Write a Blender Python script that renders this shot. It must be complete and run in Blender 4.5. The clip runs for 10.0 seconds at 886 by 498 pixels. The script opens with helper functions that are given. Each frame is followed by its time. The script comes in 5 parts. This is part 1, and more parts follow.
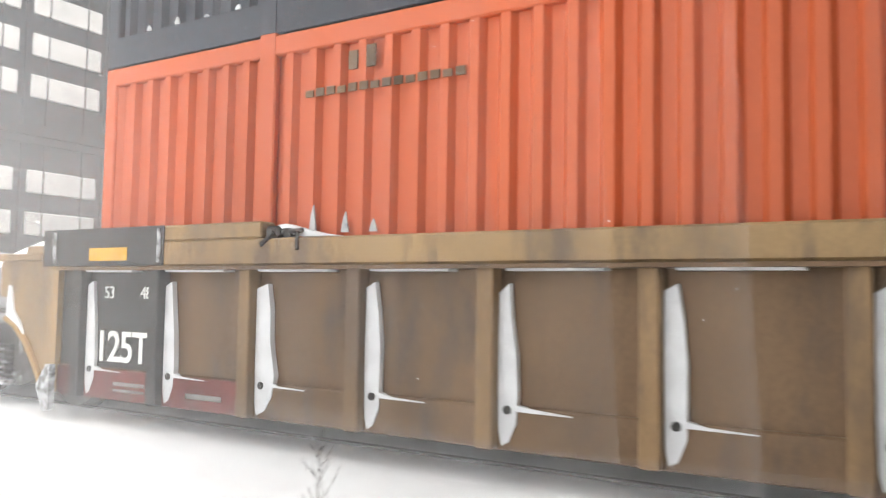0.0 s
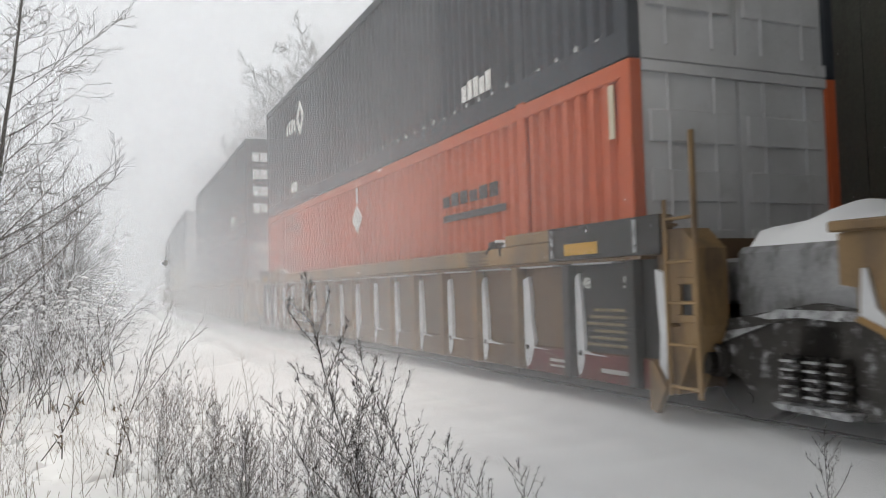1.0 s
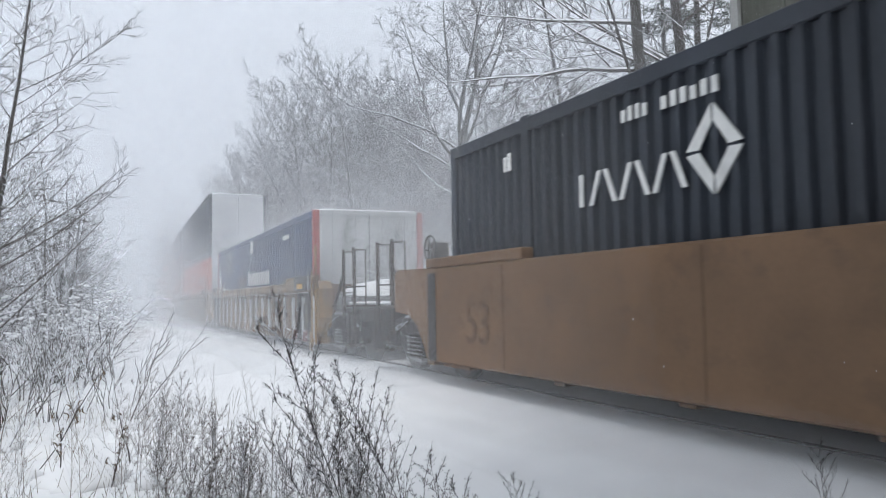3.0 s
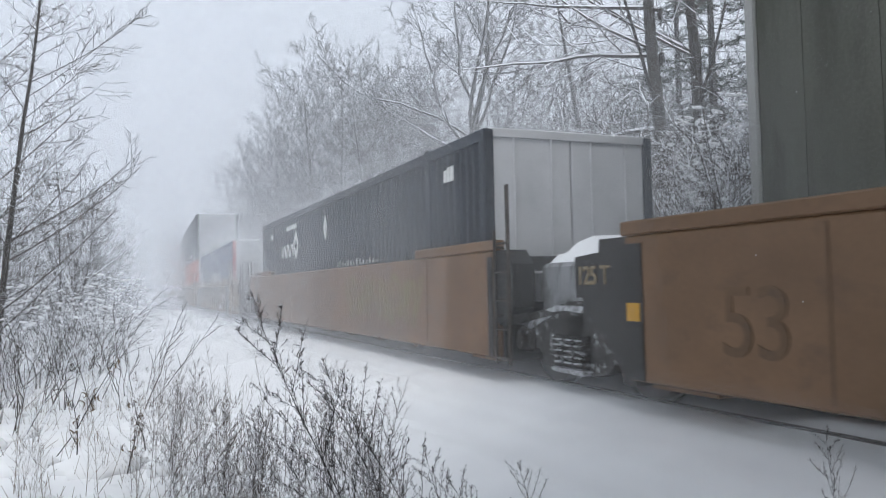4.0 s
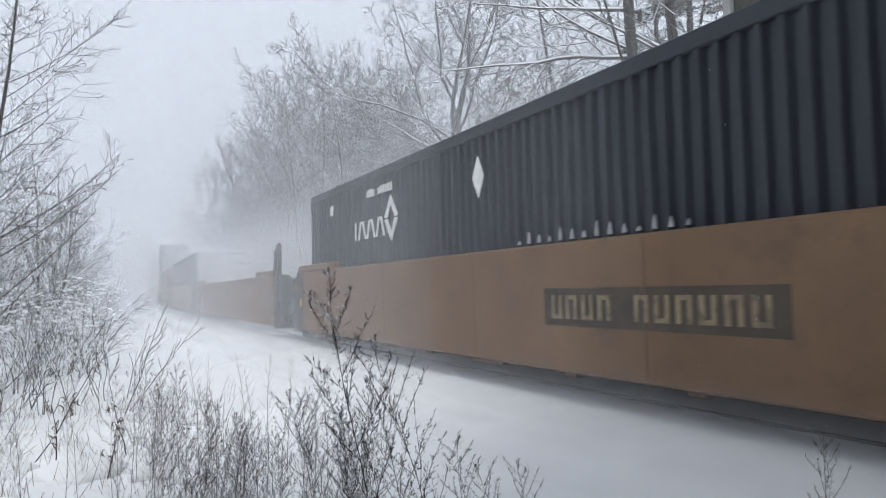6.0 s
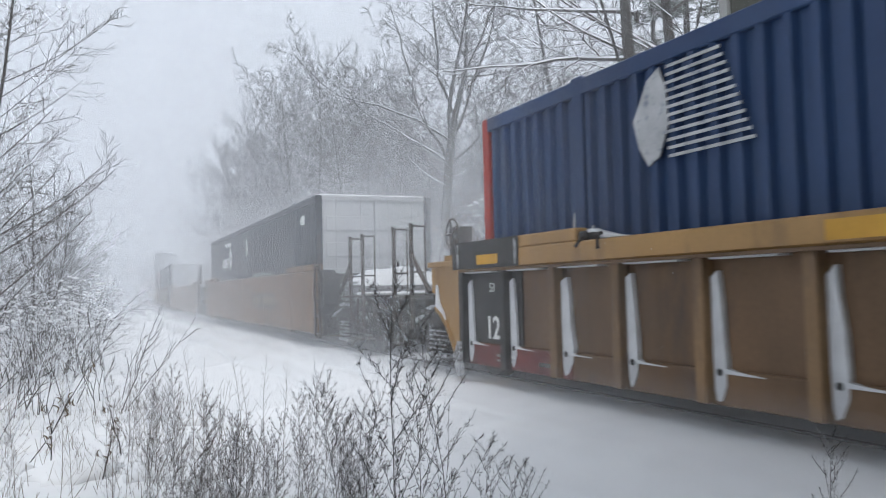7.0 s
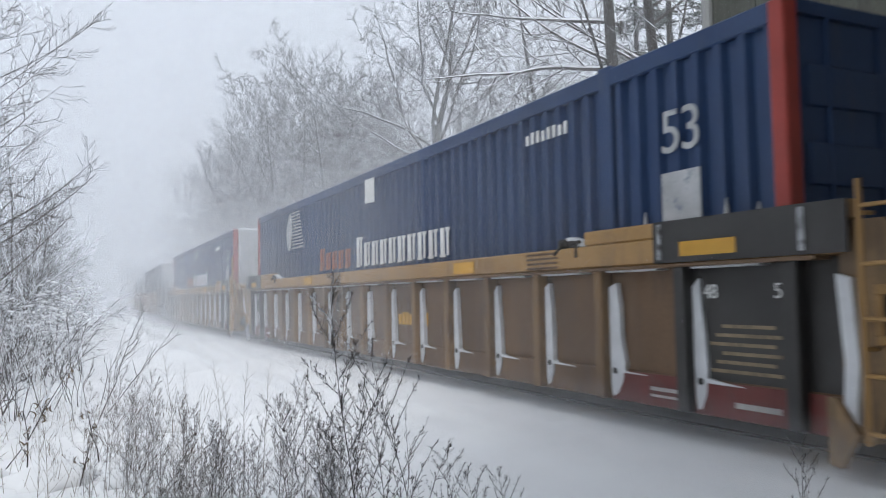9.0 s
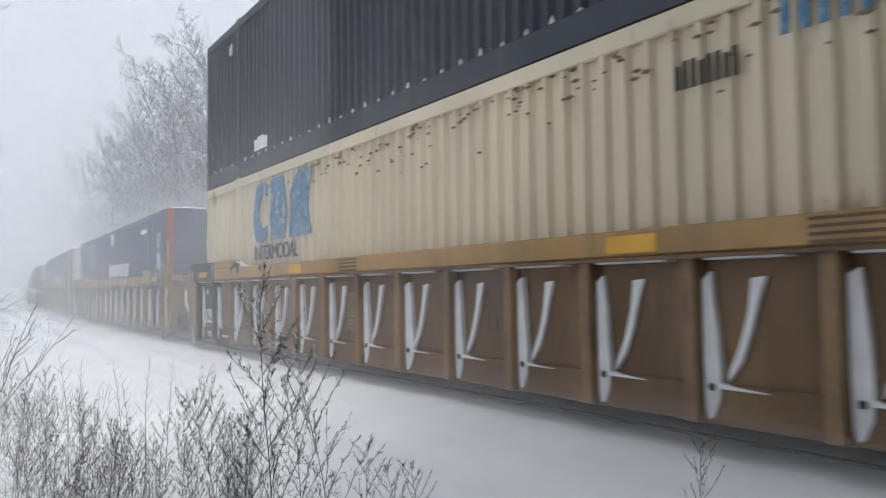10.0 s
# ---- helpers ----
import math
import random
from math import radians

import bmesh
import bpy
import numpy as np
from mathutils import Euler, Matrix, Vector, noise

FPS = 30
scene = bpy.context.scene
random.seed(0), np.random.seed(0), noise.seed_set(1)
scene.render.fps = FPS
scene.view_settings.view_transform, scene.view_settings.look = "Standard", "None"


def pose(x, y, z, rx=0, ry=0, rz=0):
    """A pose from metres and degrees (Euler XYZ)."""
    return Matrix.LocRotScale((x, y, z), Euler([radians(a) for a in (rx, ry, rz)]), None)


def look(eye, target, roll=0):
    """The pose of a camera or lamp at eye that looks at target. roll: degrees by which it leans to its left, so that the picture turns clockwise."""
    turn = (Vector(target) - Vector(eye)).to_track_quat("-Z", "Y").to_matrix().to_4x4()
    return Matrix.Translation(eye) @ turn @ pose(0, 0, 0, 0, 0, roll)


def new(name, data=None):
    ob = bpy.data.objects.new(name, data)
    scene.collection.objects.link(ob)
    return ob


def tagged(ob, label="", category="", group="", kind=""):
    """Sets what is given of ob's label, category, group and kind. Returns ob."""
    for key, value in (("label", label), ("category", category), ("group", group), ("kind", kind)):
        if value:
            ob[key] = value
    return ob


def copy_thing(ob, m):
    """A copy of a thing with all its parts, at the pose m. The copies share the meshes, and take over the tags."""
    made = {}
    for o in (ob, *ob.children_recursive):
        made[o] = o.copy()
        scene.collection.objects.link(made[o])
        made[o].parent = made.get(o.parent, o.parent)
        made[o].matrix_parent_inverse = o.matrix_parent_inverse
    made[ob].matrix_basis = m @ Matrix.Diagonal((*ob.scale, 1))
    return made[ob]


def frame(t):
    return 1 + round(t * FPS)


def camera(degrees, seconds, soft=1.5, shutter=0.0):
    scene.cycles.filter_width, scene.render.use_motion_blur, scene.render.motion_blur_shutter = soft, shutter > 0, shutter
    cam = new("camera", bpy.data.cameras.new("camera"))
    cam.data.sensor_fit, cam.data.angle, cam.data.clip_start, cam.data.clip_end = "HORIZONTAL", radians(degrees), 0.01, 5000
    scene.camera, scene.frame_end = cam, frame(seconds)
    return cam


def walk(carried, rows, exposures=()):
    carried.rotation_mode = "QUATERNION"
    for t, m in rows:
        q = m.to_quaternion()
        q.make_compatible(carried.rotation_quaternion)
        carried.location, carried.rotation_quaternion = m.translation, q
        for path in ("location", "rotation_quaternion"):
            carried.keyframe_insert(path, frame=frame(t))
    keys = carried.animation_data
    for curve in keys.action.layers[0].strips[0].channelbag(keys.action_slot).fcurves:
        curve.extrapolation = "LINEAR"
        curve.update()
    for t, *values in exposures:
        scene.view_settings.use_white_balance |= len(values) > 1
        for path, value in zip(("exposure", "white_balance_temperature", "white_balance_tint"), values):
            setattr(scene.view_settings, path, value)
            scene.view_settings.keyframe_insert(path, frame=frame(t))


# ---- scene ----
# One lens, one standing place: the camera only turns.
cam = camera(58.71, 10.0, soft=1.1, shutter=0.09)
EYE_Z = 1.26
TURNS = (  # seconds, yaw, pitch, roll
    (0.0, -58.78, 3.48, -0.96), (0.1, -50.46, 2.84, -0.72), (0.2, -43.31, 1.98, 0.67), (0.3, -37.23, 1.52, 2.0),
    (0.4, -32.76, 1.35, 2.13), (0.5, -29.65, 1.53, 1.64), (0.6, -27.5, 2.0, 1.62), (0.8, -25.2, 2.35, 1.6),
    (1.0, -24.37, 2.7, 1.59), (1.5, -24.36, 3.46, 1.01), (2.0, -24.61, 3.76, 0.94), (2.5, -24.57, 3.77, 0.96),
    (4.0, -23.41, 2.7, 1.17), (4.5, -23.32, 2.54, 1.23), (5.0, -23.55, 2.6, 1.34), (5.5, -24.08, 2.72, 1.38),
    (6.0, -24.68, 2.77, 1.5), (7.5, -25.01, 2.86, 1.31), (8.0, -25.02, 3.09, 1.18), (8.5, -25.25, 3.26, 1.1),
    (9.0, -26.18, 3.32, 0.96), (9.5, -28.33, 3.3, 0.69), (10.0, -32.64, 2.85, 0.76))
walk(cam, [(t, pose(0, 0, EYE_Z, 90 + p, r, y)) for t, y, p, r in TURNS],
     exposures=[(0.0, 1.6, 7250, 10), (0.2, 1.45, 7250, 10), (0.3, 1.0, 7250, 10), (0.5, 0.25, 7250, 10), (0.7, 0.18, 7200, 10), (1.0, 0.1, 7100, 10), (1.5, 0.02, 6700, 10),
                (2.0, 0.0, 6500, 10), (4.0, -0.05, 6300, 10), (5.0, -0.09, 6280, 10), (6.0, -0.03, 6320, 10), (9.0, -0.02, 6320, 10), (10.0, 0.02, 6500, 10)])

# ---- world: thick overcast, snowing ----
world = bpy.data.worlds.new("overcast_sky")
scene.world = world
world.use_nodes = True
wn, wl = world.node_tree.nodes, world.node_tree.links
wn.clear()
sky = wn.new("ShaderNodeTexSky")
sky.sky_type, sky.sun_disc = "NISHITA", False
sky.sun_elevation, sky.sun_rotation, sky.dust_density = radians(56.7), radians(-159.4), 6.0
grey = wn.new("ShaderNodeHueSaturation")
grey.inputs["Saturation"].default_value = 0.12
cloud = wn.new("ShaderNodeMixRGB")
cloud.inputs[0].default_value = 0.88
cloud.inputs[2].default_value = (6.6, 7.0, 7.5, 1)
bgd = wn.new("ShaderNodeBackground")
bgd.inputs["Strength"].default_value = 0.128
wout = wn.new("ShaderNodeOutputWorld")
wl.new(sky.outputs[0], grey.inputs["Color"])
wl.new(grey.outputs[0], cloud.inputs[1])
wl.new(cloud.outputs[0], bgd.inputs["Color"])
wl.new(bgd.outputs[0], wout.inputs["Surface"])
sun = new("sun", bpy.data.lights.new("sun", "SUN"))
sun.data.energy, sun.data.angle, sun.data.color = 1.0, radians(25), (1.0, 0.97, 0.93)
sun.matrix_world = look((-6, -16, 26), (0, 0, 0))


# ---- materials ----
def surface(name, colour, rough=0.6, metal=0.0, vary=0.25, scale=3.0, grain=40.0, bump=0.15, dirt=None, dirt_at=0.6, streak=0.0, rand=0.0):
    """Base colour with broad stains, fine grain and a little relief."""
    m = bpy.data.materials.new(name)
    m.use_nodes = True
    n, l = m.node_tree.nodes, m.node_tree.links
    b = n["Principled BSDF"]
    b.inputs["Roughness"].default_value, b.inputs["Metallic"].default_value = rough, metal
    co = n.new("ShaderNodeTexCoord")
    mp = n.new("ShaderNodeMapping")
    mp.inputs["Scale"].default_value = (1, 1, 1 if not streak else 1 / streak)
    l.new(co.outputs["Object"], mp.inputs["Vector"])
    big, small = n.new("ShaderNodeTexNoise"), n.new("ShaderNodeTexNoise")
    big.inputs["Scale"].default_value, big.inputs["Detail"].default_value = scale, 6
    small.inputs["Scale"].default_value, small.inputs["Detail"].default_value = grain, 3
    l.new(mp.outputs[0], big.inputs["Vector"])
    l.new(co.outputs["Object"], small.inputs["Vector"])
    ramp = n.new("ShaderNodeValToRGB")
    c = Vector(colour)
    ramp.color_ramp.elements[0].position, ramp.color_ramp.elements[1].position = 0.3, 0.72
    ramp.color_ramp.elements[0].color = (*(c * (1 - vary)), 1)
    ramp.color_ramp.elements[1].color = (*[min(0.95, v * (1 + vary)) for v in c], 1)
    l.new(big.outputs[0], ramp.inputs[0])
    out = ramp.outputs[0]
    mul = n.new("ShaderNodeMixRGB")
    mul.blend_type = "MULTIPLY"
    mul.inputs[0].default_value = 0.5 * min(1, vary * 2)
    l.new(out, mul.inputs[1])
    l.new(small.outputs[0], mul.inputs[2])
    out = mul.outputs[0]
    if rand:
        info, hs, mr = n.new("ShaderNodeObjectInfo"), n.new("ShaderNodeHueSaturation"), n.new("ShaderNodeMapRange")
        mr.inputs["To Min"].default_value, mr.inputs["To Max"].default_value = 1 - rand, 1 + rand
        l.new(info.outputs["Random"], mr.inputs["Value"])
        l.new(mr.outputs[0], hs.inputs["Value"])
        l.new(out, hs.inputs["Color"])
        out = hs.outputs[0]
    if dirt:
        dn, dr, mix = n.new("ShaderNodeTexNoise"), n.new("ShaderNodeValToRGB"), n.new("ShaderNodeMixRGB")
        dn.inputs["Scale"].default_value, dn.inputs["Detail"].default_value, dn.inputs["Roughness"].default_value = scale * 2.3, 8, 0.65
        l.new(mp.outputs[0], dn.inputs["Vector"])
        dr.color_ramp.elements[0].position, dr.color_ramp.elements[1].position = dirt_at - 0.08, dirt_at + 0.1
        l.new(dn.outputs[0], dr.inputs[0])
        l.new(dr.outputs[0], mix.inputs[0])
        l.new(out, mix.inputs[1])
        mix.inputs[2].default_value = (*dirt, 1)
        out = mix.outputs[0]
    l.new(out, b.inputs["Base Color"])
    if bump:
        bp = n.new("ShaderNodeBump")
        bp.inputs["Strength"].default_value, bp.inputs["Distance"].default_value = bump, 0.01
        l.new(small.outputs[0], bp.inputs["Height"])
        l.new(bp.outputs[0], b.inputs["Normal"])
    return m


def snowy(name, bark, cover=0.25, snow=(0.84, 0.86, 0.9)):
    """Bark or stalk with snow lying on all that faces up."""
    m = surface(name, bark, 0.9, vary=0.35, scale=2.0, grain=30, bump=0.3)
    n, l = m.node_tree.nodes, m.node_tree.links
    b = n["Principled BSDF"]
    old = b.inputs["Base Color"].links[0].from_socket
    geo, sep, no, add, rp, mix = (n.new("ShaderNodeNewGeometry"), n.new("ShaderNodeSeparateXYZ"), n.new("ShaderNodeTexNoise"),
                                  n.new("ShaderNodeMath"), n.new("ShaderNodeValToRGB"), n.new("ShaderNodeMixRGB"))
    no.inputs["Scale"].default_value = 1.7
    l.new(geo.outputs["Position"], no.inputs["Vector"])
    l.new(geo.outputs["Normal"], sep.inputs[0])
    add.operation = "MULTIPLY_ADD"
    l.new(no.outputs[0], add.inputs[0])
    add.inputs[1].default_value = 0.9
    l.new(sep.outputs[2], add.inputs[2])
    rp.color_ramp.elements[0].position, rp.color_ramp.elements[1].position = 0.45 + cover, 0.6 + cover
    l.new(add.outputs[0], rp.inputs[0])
    l.new(rp.outputs[0], mix.inputs[0])
    l.new(old, mix.inputs[1])
    mix.inputs[2].default_value = (*snow, 1)
    l.new(mix.outputs[0], b.inputs["Base Color"])
    return m


SNOW = surface("snow", (0.89, 0.9, 0.92), 0.75, vary=0.04, scale=1.2, grain=60, bump=0.3)
PACKED = surface("crusted_snow", (0.66, 0.67, 0.69), 0.8, vary=0.12, scale=5, grain=50, bump=0.4)
AMBER = surface("amber_car_paint", (0.32, 0.2, 0.09), 0.6, vary=0.3, scale=1.2, grain=30, dirt=(0.13, 0.085, 0.05), dirt_at=0.54, streak=3)
OCHRE = surface("bright_amber_car_paint", (0.38, 0.22, 0.078), 0.55, vary=0.22, scale=1.2, grain=30, dirt=(0.2, 0.12, 0.055), dirt_at=0.6, streak=3)
RIBP = surface("worn_rib_paint", (0.25, 0.15, 0.07), 0.6, vary=0.3, scale=1.4, grain=30, dirt=(0.12, 0.075, 0.045), dirt_at=0.52, streak=3)
BROWN = surface("brown_car_paint", (0.19, 0.107, 0.054), 0.6, vary=0.2, scale=0.9, grain=25, dirt=(0.12, 0.07, 0.04), dirt_at=0.62, streak=0.7)
PANEL = surface("dark_brown_blotched_paint", (0.17, 0.1, 0.052), 0.7, vary=0.35, scale=1.5, grain=25, dirt=(0.08, 0.055, 0.04), dirt_at=0.6, streak=3)
BLACK = surface("black_panel_paint", (0.035, 0.033, 0.032), 0.55, vary=0.3, scale=2, grain=30)
RED = surface("dull_red_paint", (0.15, 0.03, 0.025), 0.6, vary=0.3, scale=2, grain=30, dirt=(0.1, 0.06, 0.05))
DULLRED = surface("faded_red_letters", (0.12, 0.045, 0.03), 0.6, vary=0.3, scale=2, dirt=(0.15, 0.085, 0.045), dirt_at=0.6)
WORN = surface("worn_red_lettering", (0.085, 0.04, 0.06), 0.6, vary=0.3, scale=4, dirt=(0.025, 0.045, 0.1), dirt_at=0.52)
SIGN = surface("dark_sign_paint", (0.07, 0.052, 0.035), 0.6, vary=0.3, scale=3)
FADED = surface("faded_pale_figures", (0.3, 0.23, 0.14), 0.6, vary=0.3, scale=5, dirt=(0.1, 0.07, 0.045), dirt_at=0.58)
OLIVE = surface("faded_olive_spray", (0.2, 0.17, 0.06), 0.7, vary=0.3, scale=4)
YELLOW = surface("yellow_marking", (0.62, 0.33, 0.03), 0.5, vary=0.15)
STEEL = surface("grimy_truck_steel", (0.045, 0.04, 0.037), 0.6, 0.3, vary=0.4, scale=4, grain=40, bump=0.4)
IRON = surface("weathered_iron", (0.09, 0.075, 0.065), 0.6, 0.4, vary=0.4, scale=5, grain=40)
CRUST = surface("snow_crusted_steel", (0.05, 0.046, 0.043), 0.7, 0.1, vary=0.4, scale=4.0, grain=40, bump=0.5, dirt=(0.42, 0.43, 0.45), dirt_at=0.62)
PLASTER = surface("snow_plastered_steel", (0.34, 0.345, 0.36), 0.8, vary=0.3, scale=1.8, grain=30, bump=0.5, dirt=(0.07, 0.066, 0.062), dirt_at=0.56, streak=2)
SPATTER = surface("grimy_spattered_snow", (0.5, 0.51, 0.53), 0.8, vary=0.25, scale=5, grain=50, bump=0.5, dirt=(0.06, 0.056, 0.053), dirt_at=0.53)
RAILTOP = surface("rail_steel", (0.16, 0.15, 0.145), 0.35, 0.9, vary=0.2)
ORANGE = surface("orange_container_paint", (0.53, 0.1, 0.028), 0.55, vary=0.14, scale=0.7, grain=20, dirt=(0.33, 0.1, 0.05), dirt_at=0.68, streak=6)
DARK = surface("dark_slate_container_paint", (0.034, 0.042, 0.057), 0.66, vary=0.25, scale=0.8, grain=20, dirt=(0.075, 0.08, 0.088), dirt_at=0.66, streak=5)
BLUE = surface("navy_container_paint", (0.016, 0.047, 0.13), 0.58, vary=0.2, scale=0.8, grain=20, dirt=(0.05, 0.065, 0.11), dirt_at=0.65, streak=5)
CREAM = surface("cream_container_paint", (0.62, 0.54, 0.4), 0.6, vary=0.1, scale=0.9, grain=20, dirt=(0.2, 0.11, 0.06), dirt_at=0.7, streak=2)
ENDRED = surface("red_post_paint", (0.36, 0.042, 0.03), 0.55, vary=0.15)
SILVER = surface("frosted_grey_doors", (0.54, 0.55, 0.56), 0.7, vary=0.2, scale=0.9, grain=30, dirt=(0.2, 0.205, 0.21), dirt_at=0.6, streak=2.5)
SNOWDOOR = surface("snow_plastered_doors", (0.6, 0.61, 0.63), 0.75, vary=0.14, scale=1.4, grain=30, bump=0.4, dirt=(0.42, 0.425, 0.43), dirt_at=0.66, streak=1.5)
GLOBE = surface("weathered_white_paint", (0.48, 0.49, 0.5), 0.6, vary=0.2, scale=4, dirt=(0.1, 0.13, 0.2), dirt_at=0.62)
WHITE = surface("white_lettering", (0.78, 0.78, 0.76), 0.6, vary=0.12, scale=6, dirt=(0.4, 0.4, 0.4), dirt_at=0.72)
LBLUE = surface("faded_blue_lettering", (0.028, 0.15, 0.3), 0.6, vary=0.2, scale=3, dirt=(0.5, 0.5, 0.44), dirt_at=0.58)
OMARK = surface("orange_lettering", (0.42, 0.12, 0.05), 0.6, vary=0.3, scale=5, dirt=(0.05, 0.05, 0.1), dirt_at=0.6)
CONCRETE = surface("damp_mossy_concrete", (0.18, 0.182, 0.155), 0.85, vary=0.35, scale=0.5, grain=18, bump=0.5, dirt=(0.07, 0.073, 0.058), dirt_at=0.54, streak=6)
EDGECON = surface("edge_highlight_concrete", (0.45, 0.45, 0.43), 0.85, vary=0.2, scale=1.0, grain=18, bump=0.4, streak=5)
BARK = snowy("snow_dusted_bark", (0.05, 0.042, 0.037), 0.36)
FARBARK = snowy("grey_bark_with_little_snow", (0.06, 0.052, 0.048), 0.5)
TWIG = snowy("snow_laden_twigs", (0.085, 0.072, 0.064), 0.24)
SHRUBM = snowy("snow_laden_shrub", (0.075, 0.063, 0.055), -0.06)
STALK = snowy("dry_dark_stalks", (0.045, 0.037, 0.034), 0.5)
WEEDM = snowy("snow_dusted_fine_weeds", (0.15, 0.12, 0.1), 0.12)
GRASS = snowy("dry_pale_grass", (0.2, 0.15, 0.1), 0.35)
NEEDLE = snowy("snowy_conifer_needles", (0.045, 0.06, 0.04), 0.28)


def veil_material(dense):
    m = bpy.data.materials.new("falling_snow_haze")
    m.use_nodes = True
    n, l = m.node_tree.nodes, m.node_tree.links
    n.clear()
    o, mix, tr, add2 = (n.new("ShaderNodeOutputMaterial"), n.new("ShaderNodeMixShader"), n.new("ShaderNodeBsdfTransparent"), n.new("ShaderNodeMixShader"))
    di, tl = n.new("ShaderNodeBsdfDiffuse"), n.new("ShaderNodeBsdfTranslucent")
    di.inputs[0].default_value = tl.inputs[0].default_value = (0.93, 0.95, 0.98, 1)
    add2.inputs[0].default_value = 0.5
    l.new(di.outputs[0], add2.inputs[1])
    l.new(tl.outputs[0], add2.inputs[2])
    co, no, mr = n.new("ShaderNodeNewGeometry"), n.new("ShaderNodeTexNoise"), n.new("ShaderNodeMapRange")
    no.inputs["Scale"].default_value, no.inputs["Detail"].default_value = 0.09, 3
    l.new(co.outputs["Position"], no.inputs["Vector"])
    l.new(no.outputs[0], mr.inputs["Value"])
    mr.inputs["From Min"].default_value, mr.inputs["From Max"].default_value = 0.25, 0.75
    mr.inputs["To Min"].default_value, mr.inputs["To Max"].default_value = dense * 0.88, dense * 1.12
    l.new(mr.outputs[0], mix.inputs[0])
    l.new(tr.outputs[0], mix.inputs[1])
    l.new(add2.outputs[0], mix.inputs[2])
    l.new(mix.outputs[0], o.inputs["Surface"])
    return m


# Haze put into see-through sheets: thinner near, denser beyond 48 m.
VEILM = {False: veil_material(0.07), True: veil_material(0.12)}
scene.cycles.transparent_max_bounces = 90


def drift_material():
    """Powder blown along the ground: thick below, gone at the top."""
    m = veil_material(0.16)
    m.name = "blown_powder"
    n, l = m.node_tree.nodes, m.node_tree.links
    mix = n["Mix Shader"]
    old = mix.inputs[0].links[0].from_socket
    co, sep, mr, mul = n.new("ShaderNodeTexCoord"), n.new("ShaderNodeSeparateXYZ"), n.new("ShaderNodeMapRange"), n.new("ShaderNodeMath")
    l.new(co.outputs["Generated"], sep.inputs[0])
    l.new(sep.outputs[2], mr.inputs["Value"])
    mr.inputs["From Max"].default_value = 1.0
    hump = n.new("ShaderNodeValToRGB")
    hump.color_ramp.interpolation = "EASE"
    hump.color_ramp.elements[0].position, hump.color_ramp.elements[0].color = 0.12, (0, 0, 0, 1)
    hump.color_ramp.elements[1].position, hump.color_ramp.elements[1].color = 0.95, (0, 0, 0, 1)
    hump.color_ramp.elements.new(0.42).color = (1, 1, 1, 1)
    mul.operation = "MULTIPLY"
    l.new(old, mul.inputs[0])
    l.new(mr.outputs[0], hump.inputs[0])
    l.new(hump.outputs[0], mul.inputs[1])
    l.new(mul.outputs[0], mix.inputs[0])
    return m


DRIFTM = drift_material()


def cloud_material(dense):
    """Powder hanging round the moving cars, thinning out at its edges."""
    m = veil_material(dense)
    m.name = "hanging_powder"
    n, l = m.node_tree.nodes, m.node_tree.links
    mix = n["Mix Shader"]
    out = mix.inputs[0].links[0].from_socket
    co, sep = n.new("ShaderNodeTexCoord"), n.new("ShaderNodeSeparateXYZ")
    l.new(co.outputs["Generated"], sep.inputs[0])
    for axis, stops in ((0, ((0.0, 0), (0.4, 1), (0.7, 1), (1.0, 0))), (2, ((0.0, 1), (0.45, 1), (1.0, 0)))):
        ramp, mul = n.new("ShaderNodeValToRGB"), n.new("ShaderNodeMath")
        ramp.color_ramp.interpolation = "EASE"
        e = ramp.color_ramp.elements
        e[0].position, e[0].color = stops[0][0], (*[stops[0][1]] * 3, 1)
        e[1].position, e[1].color = stops[-1][0], (*[stops[-1][1]] * 3, 1)
        for at, v in stops[1:-1]:
            e.new(at).color = (v, v, v, 1)
        mul.operation = "MULTIPLY"
        l.new(sep.outputs[axis], ramp.inputs[0])
        l.new(out, mul.inputs[0])
        l.new(ramp.outputs[0], mul.inputs[1])
        out = mul.outputs[0]
    l.new(out, mix.inputs[0])
    return m


CLOUDM = cloud_material(0.095)
WAKEM = cloud_material(0.045)
THINM = cloud_material(0.04)


# ---- building helpers ----
def mesh_of(name, bm, material, smooth=False):
    me = bpy.data.meshes.new(name)
    bm.to_mesh(me)
    bm.free()
    me.materials.append(material)
    if smooth:
        me.shade_smooth()
    return me


def link(name, me, parent=None, m=None, label="", kind=""):
    ob = new(name, me)
    if parent:
        ob.parent = parent
    if m is not None:
        ob.matrix_local = m
    return tagged(ob, label, kind=kind)


def part(name, bm, material, parent, label="", m=None, smooth=False):
    return link(name, mesh_of(name, bm, material, smooth), parent, m, label)


def thing(name, label, category, group="", m=None):
    ob = new(name)
    ob.empty_display_size = 0.2
    if m is not None:
        ob.matrix_world = m
    return tagged(ob, label, category, group)


def box(bm, x0, x1, y0, y1, z0, z1, bevel=0.0):
    v = [bm.verts.new((x, y, z)) for z in (z0, z1) for y in (y0, y1) for x in (x0, x1)]
    fs = [bm.faces.new([v[i] for i in f]) for f in ((0, 2, 3, 1), (4, 5, 7, 6), (0, 1, 5, 4), (2, 6, 7, 3), (0, 4, 6, 2), (1, 3, 7, 5))]
    if bevel:
        bmesh.ops.bevel(bm, geom=list({e for f in fs for e in f.edges}), offset=bevel, segments=1, affect="EDGES")


def boxes(*rows, bevel=0.0):
    bm = bmesh.new()
    for r in rows:
        box(bm, *r, bevel=bevel)
    return bm


